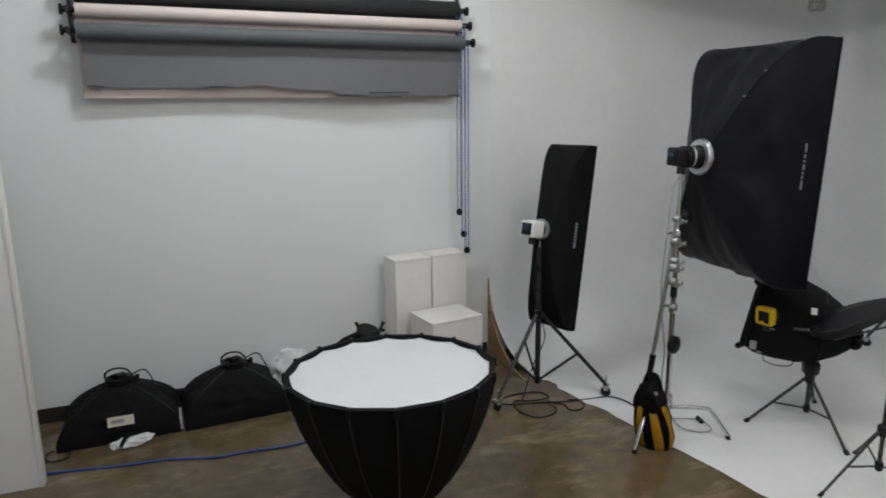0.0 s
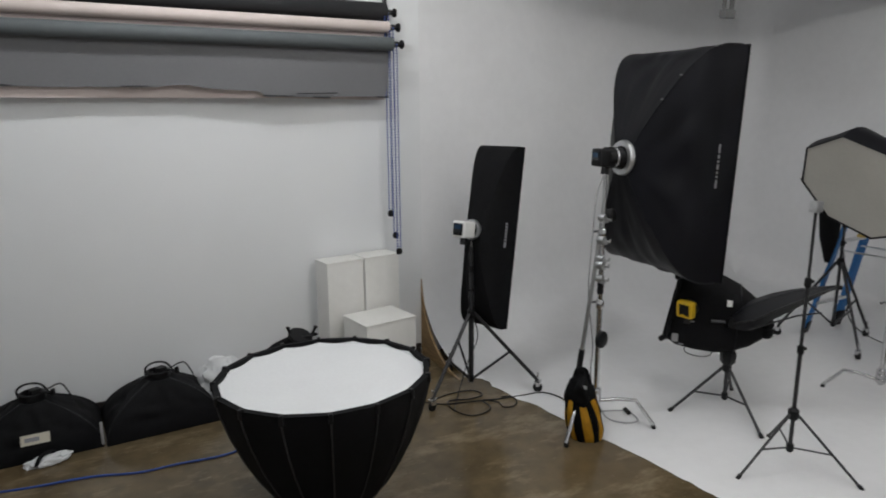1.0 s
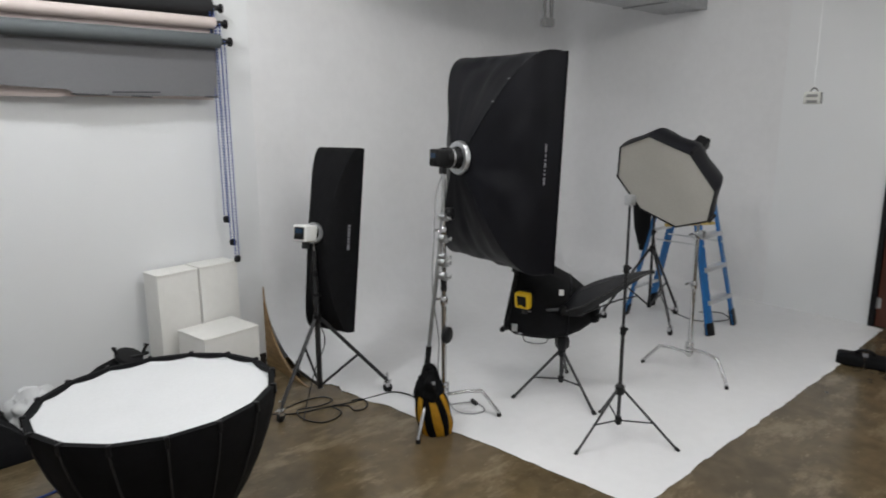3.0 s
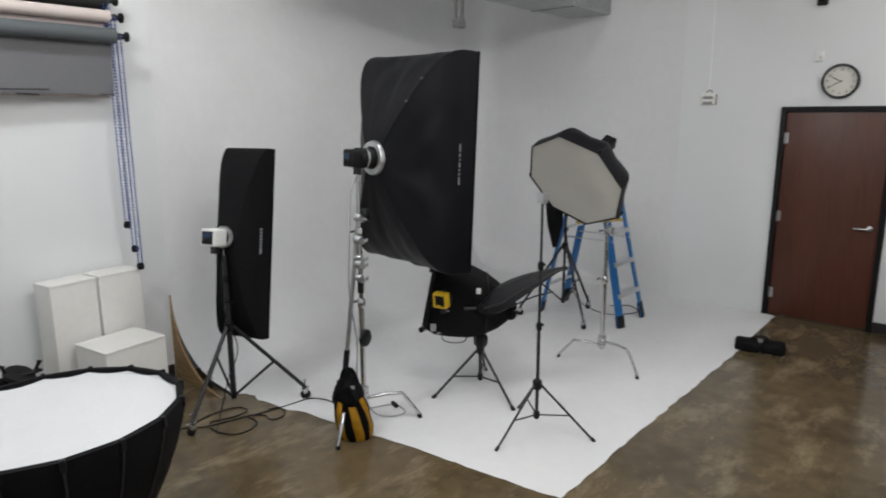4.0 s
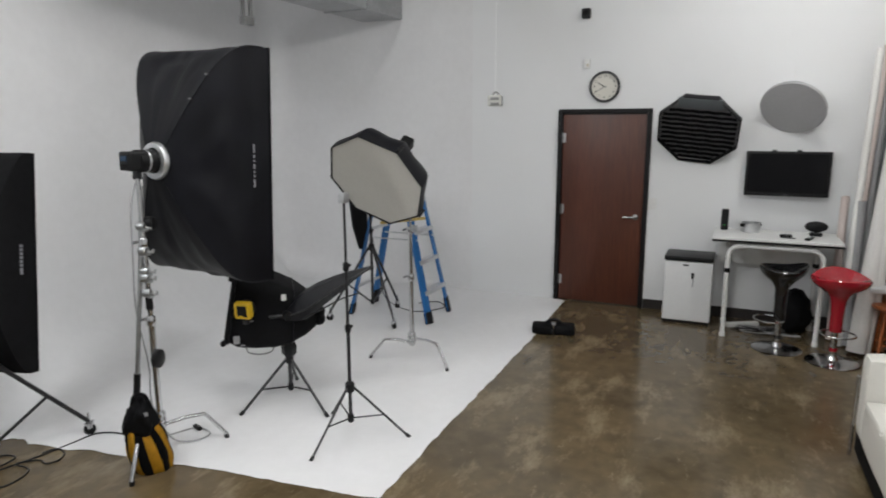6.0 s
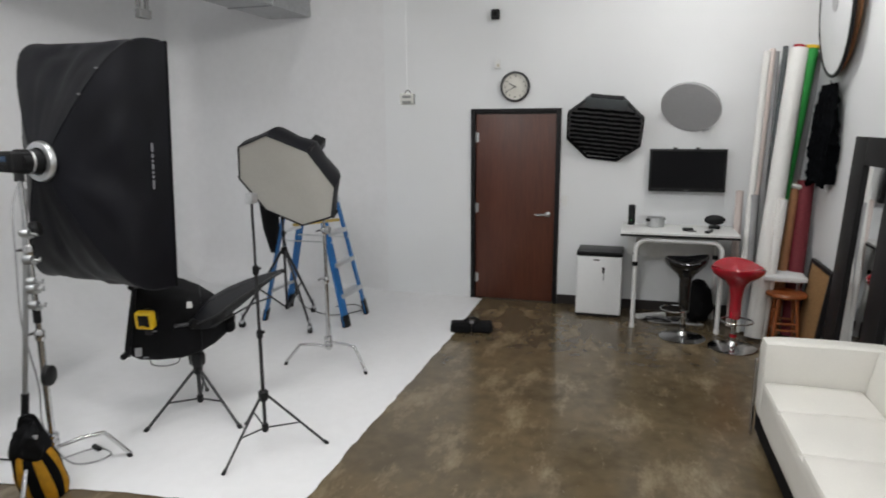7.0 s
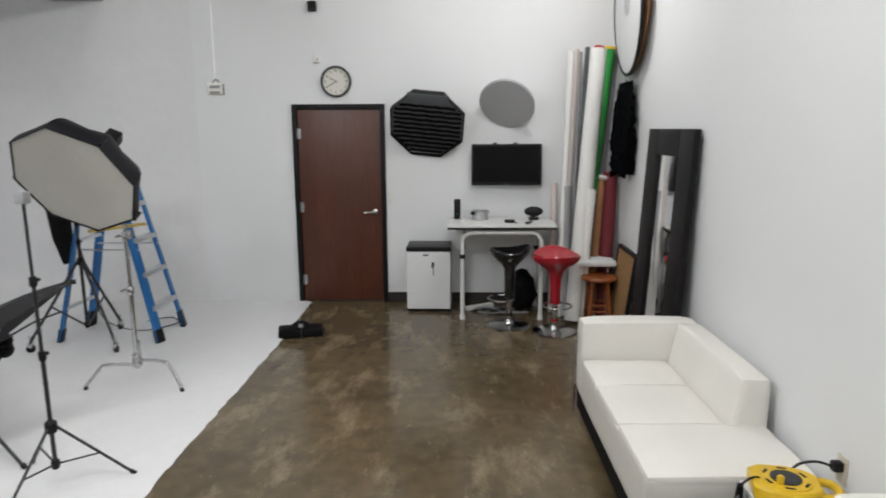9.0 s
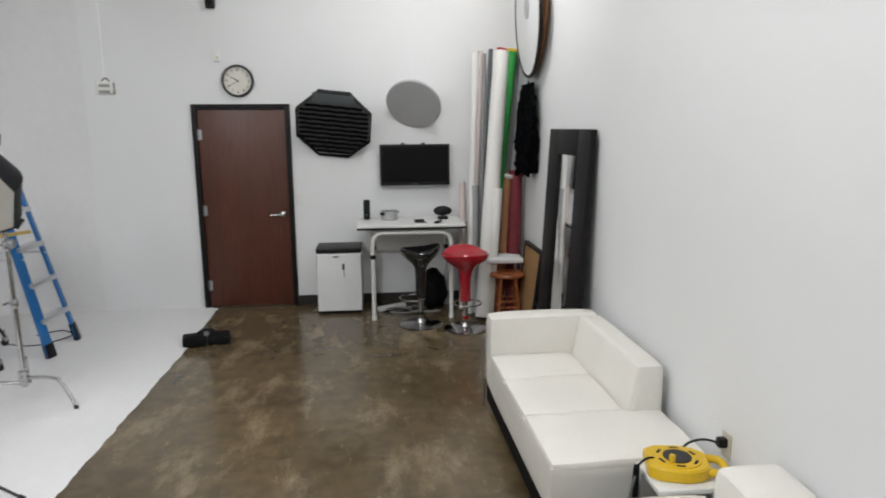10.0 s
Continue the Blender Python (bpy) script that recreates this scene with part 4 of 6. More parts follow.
def dome():
    t = thing("parabolic_softbox", "deep black parabolic softbox, white cloth facing up, on the floor", "softbox", (1.78, 1.225, 0))
    n, R, D = 16, 0.54, 0.715
    bm = bmesh.new()
    prof = [(R * a, D * b) for a, b in ((0.15, 0.0), (0.29, 0.025), (0.42, 0.10), (0.55, 0.21), (0.69, 0.38), (0.81, 0.56), (0.91, 0.75), (0.975, 0.91), (1, 1))]
    rows = []
    for r, z in prof:
        row = []
        for k in range(n * 4):
            a = 2 * math.pi * k / (n * 4)
            ph = (k % 4) / 4
            dent = 1 - 0.016 * math.sin(math.pi * ph) * (0.4 + 0.6 * z / D)
            row.append(bm.verts.new((r * dent * math.cos(a), r * dent * math.sin(a), z)))
        rows.append(row)
    rows.append([bm.verts.new((v.co.x * 1.005, v.co.y * 1.005, D + 0.03)) for v in rows[-1]])
    rows.append([bm.verts.new((v.co.x * 0.945, v.co.y * 0.945, D + 0.032)) for v in rows[-1]])
    rows.append([bm.verts.new((v.co.x * 0.99, v.co.y * 0.99, D - 0.02)) for v in rows[-1]])
    c = n * 4
    for a, b in zip(rows, rows[1:]):
        for k in range(c):
            bm.faces.new((a[k], a[(k + 1) % c], b[(k + 1) % c], b[k]))
    bm.faces.new(list(reversed(rows[0])))
    tilt = pose(0, 0, 0.014, -1.8, -0.4, 8)
    shell = part("shell", placed(bm, tilt), M_BLACK, t, "black panelled shell")
    part("front_cloth", placed(lathe([(0, D - 0.015), (0.3, D - 0.012), (0.5, D + 0.004), (R * 0.955, D + 0.022), (R * 0.95, D - 0.02)], c), tilt), M_DIFF, t, "white front diffuser cloth")
    for k in range(n):
        a = 2 * math.pi * k / n
        rib = [Vector((r * 1.006 * math.cos(a), r * 1.006 * math.sin(a), z)) for r, z in prof[1:]]
        part("rib", placed(tube(rib, 0.0045, 6), tilt), M_SEAM, shell, "rib seam")
        part("rib_tip", placed(box(-0.016, 0.010, -0.010, 0.010, D - 0.01, D + 0.038, 0.004, m=pose(R * math.cos(a), R * math.sin(a), 0, 0, 0, math.degrees(a))), tilt), M_PLAST, shell)


dome()


def folded_softbox(x, y, rz, w, label, tag=False):
    t = thing("floor_softbox", label, "softbox", (x, y, 0), rz, group="softboxes on the floor")
    sh = soft_shell(w, 0.46, 0.30, 0.09, 4, 0.36, 0.012, 16, 0.02)
    part("shell", placed(sh, pose(0, 0, 0.014, 180, 0, 0)), M_BLACK, t, "black nylon shell")
    part("front_cloth", placed(front_sheet(w, 0.46, 4, 0.008), pose(0, 0, 0.014, 180, 0, 0)), M_DIFF, t)
    part("mount_cup", lathe([(0.07, 0.305), (0.075, 0.315), (0.075, 0.355), (0.06, 0.36), (0.06, 0.32), (0.0, 0.32)], 20), M_PLAST, t, "black mount ring")
    part("handle", tube(spline([(-0.075, 0, 0.34), (-0.072, -0.02, 0.395), (-0.02, -0.03, 0.425), (0.055, -0.02, 0.405), (0.10, -0.02, 0.33)], 6), 0.007, 6), M_PLAST, t)
    for sx in (-1, 1):
        for sy in (-1, 1):
            rod = [Vector((sx * (0.06 + (w / 2 - 0.06) * rib_curve(v, 0.36)), sy * (0.06 + (0.23 - 0.06) * rib_curve(v, 0.36)), 0.014 + 0.30 * (1 - v))) for v in [k / 10 for k in range(11)]]
            part("rod_sleeve", tube(rod, 0.006, 6), M_BLACK2, t)
    clip = box(-0.03, 0.03, -0.03, 0.03, 0.34, 0.385, 0.008, m=pose(0.02, -0.02, 0, 0, 0, 25))
    tube([(0.03, -0.03, 0.37), (0.115, -0.05, 0.35)], 0.009, 6, bm=clip)
    tube([(0.115, -0.05, 0.335), (0.115, -0.05, 0.372)], 0.014, 8, bm=clip)
    tube([(-0.03, -0.03, 0.36), (-0.12, -0.06, 0.33), (-0.15, -0.06, 0.30)], 0.006, 6, bm=clip)
    part("mount_clip", clip, M_PLAST, t, "black mount clip and lever")
    part("side_tape", box(w / 2 - 0.012, w / 2 + 0.004, -0.236, -0.226, 0.02, 0.17, 0.002), M_GREYL, t, "pale edge tape")
    part("cord_loop", tube(spline([(0.09, -0.02, 0.37), (0.16, -0.05, 0.40), (0.20, -0.06, 0.34), (0.22, -0.08, 0.28)], 6), 0.005, 6), M_PLAST, t)
    if tag:
        lb = part("paper_label", box(-0.075, 0.075, -0.003, 0.0, -0.03, 0.03, m=pose(0.01, -0.262, 0.16, -22, 0, 0)), M_BEIGE, t, "pale paper label")
        part("printed_mark", box(-0.055, 0.02, -0.005, -0.003, -0.012, 0.012, m=pose(0.01, -0.262, 0.16, -22, 0, 0)), M_LETTER, lb)
        cl = bmesh.new()
        bmesh.ops.create_icosphere(cl, subdivisions=4, radius=1)
        for v in cl.verts:
            k = 1 + 0.35 * noise.noise(v.co * 2.2) + 0.18 * noise.noise(v.co * 5)
            v.co = (0.06 + v.co.x * 0.115 * k, -0.29 + v.co.y * 0.05 * k, max(0.003, 0.02 + v.co.z * 0.035 * k + v.co.x * 0.012))
        part("loose_cloth", cl, M_DIFF, t, "crumpled white cloth")
        part("cloth_strap", tube(spline([(0.0, -0.34, 0.02), (0.03, -0.31, 0.065), (0.08, -0.28, 0.07), (0.11, -0.25, 0.03)], 5), 0.012, 6), M_BLACK, t)


folded_softbox(0.36, 2.75, 1, 0.72, "black softbox face down on the floor with a pale label", True)
folded_softbox(1.08, 2.76, 3, 0.70, "black softbox lying face down against the wall")
bm = bmesh.new()
bmesh.ops.create_icosphere(bm, subdivisions=4, radius=1)
for v in bm.verts:
    n = noise.noise(v.co * 2.5) * 0.3 + noise.noise(v.co * 6) * 0.12
    x, y, z = v.co * (1 + n)
    v.co = (1.50 + x * 0.16, 2.84 + y * 0.09, max(0.004, 0.17 + z * 0.17))
tagged(part("white_cloth", bm, M_DIFF), "crumpled white diffuser cloth on the floor", "cloth")


def spare_bag():
    t = thing("folded_softbox", "black folded softbox leaning on the wall behind the dome", "softbox", (1.98, 2.62, 0))
    bm = tube([(-0.40, 0.12, 0.05), (-0.22, 0.06, 0.26), (-0.10, 0.02, 0.38), (0.0, -0.03, 0.47)], 0.07, 12, radii=[0.13, 0.10, 0.075, 0.045])
    for v in bm.verts:
        v.co += Vector((1, 0.5, 1)) * 0.012 * noise.noise(v.co * 14)
    part("bundle", bm, M_BLACK, t, "creased black cloth")
    part("mount_ring", lathe([(0.05, -0.015), (0.085, -0.012), (0.09, 0.0), (0.085, 0.014), (0.05, 0.016)], 18, m=aim((0.03, -0.05, 0.495), (0.25, -0.35, 0.9))), M_PLAST, t, "black mount ring")
    for a, b in (((-0.03, -0.04, 0.50), (-0.055, -0.05, 0.565)), ((0.11, -0.06, 0.50), (0.135, -0.07, 0.55)), ((-0.05, -0.06, 0.49), (0.13, -0.08, 0.50))):
        lever = tube([a, b], 0.010, 6)
        tube([b, (b[0] + 0.004, b[1], b[2] + 0.012)], 0.016, 8, bm=lever)
        part("lever", lever, M_PLAST, t)
    part("rod", tube([(-0.14, -0.06, 0.42), (0.12, -0.10, 0.47)], 0.005, 6), M_ALU, t, "bare metal rod")


spare_bag()


def pedestal(x, y, rz, w, d, h, label):
    t = thing("pedestal", label, "pedestal", (x, y, 0), rz, group="white display plinths")
    part("body", box(-w / 2, w / 2, -d / 2, d / 2, 0, h - 0.018, 0.004), M_PED, t)
    part("top", box(-w / 2 - 0.002, w / 2 + 0.002, -d / 2 - 0.002, d / 2 + 0.002, h - 0.018, h, 0.004), M_PED, t)


PEDESTALS = [(2.41, 2.845, 8, 0.30, 0.20, 0.96, "tall white painted wooden plinth against the wall"), (2.72, 2.88, 8, 0.30, 0.20, 0.965, "tall white painted wooden plinth beside another"), (2.60, 2.535, 9, 0.42, 0.34, 0.57, "low white painted wooden plinth in front of taller ones")]
for p in PEDESTALS:
    pedestal(*p)


# ---- paper rolls on the wall ----
def paper_rolls():
    t = thing("backdrop_rollers", "three wall-mounted seamless paper rolls with pull chains", "backdrop rollers", (0, 0, 0))
    x0, x1 = 0.35, 2.87
    rolls = [(2.93, 2.775, 0.066, M_BLKP, "black paper roll"), (2.87, 2.662, 0.040, M_PINK, "blush paper roll"), (2.81, 2.536, 0.048, M_GREYD, "slate grey paper roll")]
    for y, z, r, mat, lab in rolls:
        roll = part("paper_roll", tube([(x0, y, z), (x1, y, z)], r, 28), mat, t, lab)
        for x, s in ((x0, -1), (x1, 1)):
            b = tube([(x, y, z), (x + s * 0.07, y, z)], 0.018, 12)
            tube([(x + s * 0.07, y, z), (x + s * 0.085, y, z)], 0.032, 16, bm=b)
            part("end_plug", b, M_PLAST, roll, "black end plug")
    for x in (x0 - 0.045, x1 + 0.03):
        b = box(x - 0.012, x + 0.012, 2.99, ROLL_Y, 2.48, 2.90, 0.003)
        for y, z, r, mat, lab in rolls:
            box(x - 0.01, x + 0.01, y - 0.02, 3.0, z - 0.02, z + 0.02, 0.003, bm=b)
        part("bracket", b, M_STEEL, t, "black steel bracket")

    def sheet(y, ztop, zbot, xa, xb, wave, seed, mat, lab):
        rnd = random.Random(seed)
        bm = bmesh.new()
        n = 60
        cols = []
        low = 0
        for i in range(n + 1):
            f = i / n
            x = xa + (xb - xa) * f
            low = 0.8 * low + rnd.uniform(-1, 1) * wave
            zb = zbot(f) + low
            col = []
            for j in range(7):
                v = j / 6
                col.append((x, y - 0.012 * v * math.sin(9 * f + seed) + 0.02 * v, ztop + (zb - ztop) * v))
            cols.append(col)
        a = [[bm.verts.new(p) for p in col] for col in cols]
        b = [[bm.verts.new((p[0], p[1] + 0.0015, p[2])) for p in col] for col in cols]
        for i in range(n):
            for j in range(6):
                bm.faces.new((a[i][j], a[i + 1][j], a[i + 1][j + 1], a[i][j + 1]))
                bm.faces.new((b[i][j], b[i][j + 1], b[i + 1][j + 1], b[i + 1][j]))
            bm.faces.new((a[i][6], a[i + 1][6], b[i + 1][6], b[i][6]))
        part("paper_sheet", bm, mat, t, lab)

    sheet(2.852, 2.56, lambda f: 2.207 + 0.020 * math.exp(-((f - 0.42) / 0.05) ** 2) - 0.022 * max(0, f - 0.42) / 0.2 * (f < 0.62) - (0.052 if f >= 0.62 else 0.0), x0 + 0.01, x1 - 0.01, 0.0022, 3, M_GREY, "hanging grey paper with a torn lower edge")
    sheet(2.905, 2.69, lambda f: 2.143 + 0.010 * math.sin(5 * f) * f + 0.006 * (f > 0.6), x0 - 0.01, x1 - 0.02, 0.0012, 8, M_PINK, "hanging blush paper")
    sheet(2.965, 2.80, lambda f: 2.66, x0, x1, 0.001, 5, M_BLKP, "hanging black paper")
    for x, ln, z, a in ((2.02, 0.22, 2.160, -1.0), (2.30, 0.30, 2.180, 1.0), (2.33, 0.13, 2.152, -2.0), (1.12, 0.16, 2.213, 1.0), (0.42, 0.10, 2.212, -4.0), (2.80, 0.10, 2.158, -1.0)):
        tear = box(-ln / 2, ln / 2, -0.004, 0.0, -0.004, 0.004, 0.0015, m=pose(x, 2.845, z, 0, -a, 0))
        part("paper_tear", tear, M_BLKP, t, "dark torn slit")
    for x, y, zb in ((2.860, 2.93, 1.29), (2.880, 2.89, 1.12), (2.885, 2.84, 1.00)):
        zt = {2.93: 2.775, 2.89: 2.662, 2.84: 2.536}[y]
        for s in (-0.013, 0.013):
            bm = bmesh.new()
            z = zb
            while z < zt:
                lathe([(0.0, -0.008), (0.0095, 0.0), (0.0, 0.008)], 5, bm=bm, m=Matrix.Translation((x + s, y - 0.05, z)))
                z += 0.021
            tube([(x + s, y - 0.05, zb), (x + s, y - 0.05, zt)], 0.0022, 4, bm=bm)
            part("bead_chain", bm, M_BEAD, t, "navy bead chain")
        part("chain_weight", lathe([(0, -0.028), (0.02, -0.022), (0.026, 0.0), (0.02, 0.022), (0, 0.028)], 16, m=Matrix.Translation((x, y - 0.05, zb - 0.02))), M_PLAST, t, "black chain weight")


paper_rolls()


# ---- the wall with the door ----
def wall_clock():
    t = thing("wall_clock", "round wall clock with cream dial and metal rim above the door", "clock", (DOOR_X, -0.475, 2.325))
    face = aim((0, 0, 0), (-1, 0, 0))
    part("rim", placed(lathe([(0.135, 0.0), (0.158, 0.004), (0.158, 0.03), (0.148, 0.042), (0.136, 0.042), (0.134, 0.02), (0.135, 0.0)], 40, cap=False), face), M_STEEL, t, "dark metal rim")
    part("dial", placed(lathe([(0, 0.006), (0.136, 0.006), (0.136, 0.016), (0, 0.016)], 40), face), M_DIAL, t, "cream dial")
    for k in range(12):
        a = 2 * math.pi * k / 12
        m = face @ pose(0.108 * math.sin(a), 0.108 * math.cos(a), 0.018)
        word(t, str(12 if k == 0 else k), m, 0.032, M_PLAST)
    for a, ln, w in ((300, 0.075, 0.007), (240, 0.105, 0.005)):
        part("clock_hand", placed(box(-w / 2, w / 2, -0.015, ln, 0.019, 0.0215), face @ pose(0, 0, 0, 0, 0, -a)), M_PLAST, t)
    part("centre_pin", placed(lathe([(0.006, 0.016), (0.006, 0.025)], 10), face), M_PLAST, t)


wall_clock()


def wall_fittings():
    t = thing("drop_outlet_box", "grey outlet box hanging from the ceiling on a thin cord", "outlet box", (5.85, -0.035, 2.13), 12)
    part("housing", box(-0.05, 0.02, -0.052, 0.052, -0.042, 0.042, 0.007, 3), M_OFFW, t)
    part("side_cover", box(-0.048, 0.018, -0.056, -0.052, -0.038, 0.038, 0.002), M_STEELG, t, "grey steel side cover")
    for z in (-0.024, 0.016):
        part("socket", box(-0.054, -0.049, -0.034, 0.034, z - 0.010, z + 0.010, 0.002), M_STEELG, t, "dark socket row")
    part("eye_hook", tube(spline([(-0.01, -0.03, 0.04), (-0.015, -0.02, 0.058), (-0.015, 0.0, 0.066), (-0.01, 0.02, 0.04)], 6), 0.006, 6), M_STEELG, t)
    part("cord", tube([(-0.012, 0.0, 0.06), (-0.012, 0.0, CEIL - 2.13)], 0.0018, 6), M_WALL, t, "pale thin cord")
    t = thing("alarm_sensor", "small black sensor box high on the wall", "sensor", (DOOR_X, -0.26, 3.06))
    part("housing", box(-0.06, 0, -0.045, 0.045, -0.05, 0.05, 0.018, 3), M_PLAST, t)
    part("lens", lathe([(0.0, 0), (0.025, 0), (0.02, 0.012), (0, 0.016)], 14, m=aim((-0.06, 0, 0), (-1, 0, 0))), M_TVSCR, t)
    t = thing("thermostat", "small beige wall sensor beside the clock", "thermostat", (DOOR_X, -0.287, 2.56))
    part("housing", box(-0.03, 0, -0.03, 0.03, -0.045, 0.045, 0.006), M_WHITE, t)
    part("grille", box(-0.033, -0.029, -0.02, 0.005, -0.03, 0.0), M_BEIGE, t)
    t = thing("light_switch", "small white switch plate beside the door", "switch", (DOOR_X, -1.02, 1.13))
    part("plate", box(-0.006, 0, -0.035, 0.035, -0.057, 0.057, 0.003), M_WHITE, t)
    part("toggle", box(-0.016, -0.006, -0.006, 0.006, -0.012, 0.012, 0.002), M_WHITE, t)


wall_fittings()


def grid_octabox():
    t = thing("octabox_with_grid", "black octagonal softbox with fabric grid hung on the wall", "softbox", (7.80, -1.42, 1.90))
    m = aim((0, 0, 0), (-0.82, 0.08, -0.56)) @ pose(0, 0, 0, 0, 0, -7)
    part("shell", placed(soft_shell(0.80, 0.80, 0.17, 0.10, 8, 0.3, 0.05), m), M_BLACK2, t, "black nylon shell")
    R = 0.385
    part("backing", placed(front_sheet(0.79, 0.79, 8, 0.008), m), M_GREY, t, "grey inner cloth")
    for k in range(-6, 5):
        y = k * 0.053
        ap = R * math.cos(math.pi / 8)
        half = min(ap, R * 0.924 + R * 0.383 - abs(y)) if abs(y) > R * 0.383 else ap
        half = max(0.08, min(ap, half) - 0.015)
        b = bmesh.new()
        pts = [(-half + 2 * half * i / 24, y + 0.003 * math.sin(i * 1.1 + k)) for i in range(25)]
        lo = [b.verts.new((x, yy, 0.009)) for x, yy in pts]
        hi = [b.verts.new((x, yy - 0.004, 0.050)) for x, yy in pts]
        for i in range(24):
            b.faces.new((lo[i], lo[i + 1], hi[i + 1], hi[i]))
        bmesh.ops.solidify(b, geom=b.faces, thickness=0.026)
        part("grid_strip", placed(b, m), M_BLACK, t)
    part("top_flap", placed(box(-0.20, 0.20, 0.255, 0.365, 0.035, 0.056, 0.008), m), M_GREYD, t, "slate cloth flap")
    part("hanging_cord", tube([(0.16, -0.01, 0.30), (DOOR_X - 7.80 - 0.004, 0, 0.52)], 0.002, 4), M_WHITE, t)
    part("hook", tube([(0.13, -0.01, 0.28), (DOOR_X - 7.80, -0.01, 0.33)], 0.006, 6), M_STEEL, t)


grid_octabox()


def beauty_dish():
    t = thing("beauty_dish", "round beauty dish covered in grey cloth, hung on the wall", "beauty dish", (7.83, -2.215, 2.085))
    m = aim((0, 0, 0), (-0.78, 0.24, -0.60), (0.0, 0.40, 1))
    part("dish", placed(lathe([(0.07, -0.14), (0.09, -0.135), (0.20, -0.07), (0.27, -0.012), (0.275, 0.0), (0.265, 0.004), (0.2, -0.06)], 40, cap=False), m), M_WHITE, t, "white metal dish")
    part("cover", placed(lathe([(0.277, -0.02), (0.281, 0.0), (0.272, 0.012), (0.15, 0.018), (0, 0.02)], 40, cap=False), m), M_SOCK, t, "grey stretched cloth cover")
    part("hanging_cord", tube([(0.06, 0, 0.24), (DOOR_X - 7.83 - 0.004, 0, 0.40)], 0.002, 4), M_WHITE, t)
    part("hook", tube([(0.1, 0, 0.05), (DOOR_X - 7.83, 0, 0.08)], 0.008, 6), M_STEEL, t)


beauty_dish()


def television():
    t = thing("television", "black flat-screen television mounted on the wall", "television", (7.90, -2.225, 1.478))
    part("cabinet", box(-0.01, 0.05, -0.36, 0.36, -0.21, 0.21, 0.008), M_PLAST, t)
    part("screen", box(-0.013, -0.009, -0.335, 0.335, -0.172, 0.188), M_TVSCR, t, "dark glossy screen")
    part("lower_bezel", box(-0.016, -0.01, -0.355, 0.355, -0.207, -0.182, 0.003), M_PLAST, t)
    part("logo_mark", box(-0.018, -0.015, -0.02, 0.02, -0.198, -0.192), M_LETTER, t)
    part("wall_mount", box(0.05, 0.10, -0.12, 0.12, -0.1, 0.1, 0.004), M_STEEL, t)
    for y in (-0.09, 0.12):
        part("mount_hook", box(0.03, 0.045, y - 0.02, y + 0.02, 0.205, 0.225, 0.003), M_STEEL, t)


television()


def fridge():
    t = thing("mini_fridge", "small white refrigerator with a black top beside the door", "refrigerator", (7.77, -1.432, 0))
    body = part("body", box(-0.13, 0.19, -0.222, 0.222, 0.02, 0.63, 0.01), M_FRIDGE, t)
    d = part("door", box(-0.185, -0.135, -0.222, 0.222, 0.03, 0.625, 0.012, 3), M_FRIDGE, t)
    part("top", box(-0.19, 0.19, -0.226, 0.226, 0.632, 0.676, 0.008), M_PLAST, t, "black top")
    part("badge", box(-0.188, -0.184, 0.0, 0.055, 0.585, 0.60, 0.002), M_PLAST, d, "dark badge")
    part("lock_plate", box(-0.19, -0.184, -0.055, -0.03, 0.46, 0.52, 0.003), M_PLAST, d, "dark latch plate")
    part("key", box(-0.192, -0.186, -0.052, -0.044, 0.38, 0.46, 0.002), M_LETTER, d)
    part("plinth", box(-0.17, 0.18, -0.21, 0.21, 0.0, 0.022), M_PLAST, t)


fridge()


def work_table():
    t = thing("bar_table", "white-topped bar-height table on white tube legs", "table", (7.60, -2.155, 0))
    part("tabletop", box(-0.30, 0.30, -0.52, 0.52, 0.915, 0.937, 0.004), M_WHITE, t, "white laminate top")
    part("edge_band", box(-0.303, 0.303, -0.523, 0.523, 0.896, 0.914, 0.003), M_PLAST, t, "dark edge band")
    for x in (-0.26, 0.24):
        y = 0.38
        pts = [(x, y, 0.03), (x, y, 0.76)] + [(x, y - 0.10 + 0.10 * math.cos(a), 0.76 + 0.10 * math.sin(a)) for a in [math.pi / 2 * k / 6 for k in range(1, 7)]]
        pts += [(x, -p[1], p[2]) for p in reversed(pts)]
        part("leg_frame", tube(pts, 0.021, 12), M_WHITE, t, "white bent tube leg frame")
        for s in (-1, 1):
            part("leg_collar", lathe([(0.026, -0.02), (0.027, 0), (0.026, 0.02)], 12, m=Matrix.Translation((x, s * y, 0.63))), M_PLAST, t, "black collar")
            part("leg_foot", lathe([(0.026, 0.0), (0.026, 0.03), (0.02, 0.045)], 12, m=Matrix.Translation((x, s * y, 0.0))), M_WHITE, t)
    for s in (-1, 1):
        part("side_rail", tube([(-0.26, s * 0.25, 0.858), (0.24, s * 0.25, 0.858)], 0.012, 8), M_WHITE, t)
    part("modesty_panel", box(0.27, 0.285, -0.40, 0.46, 0.60, 0.896), M_WHITE, t)


work_table()


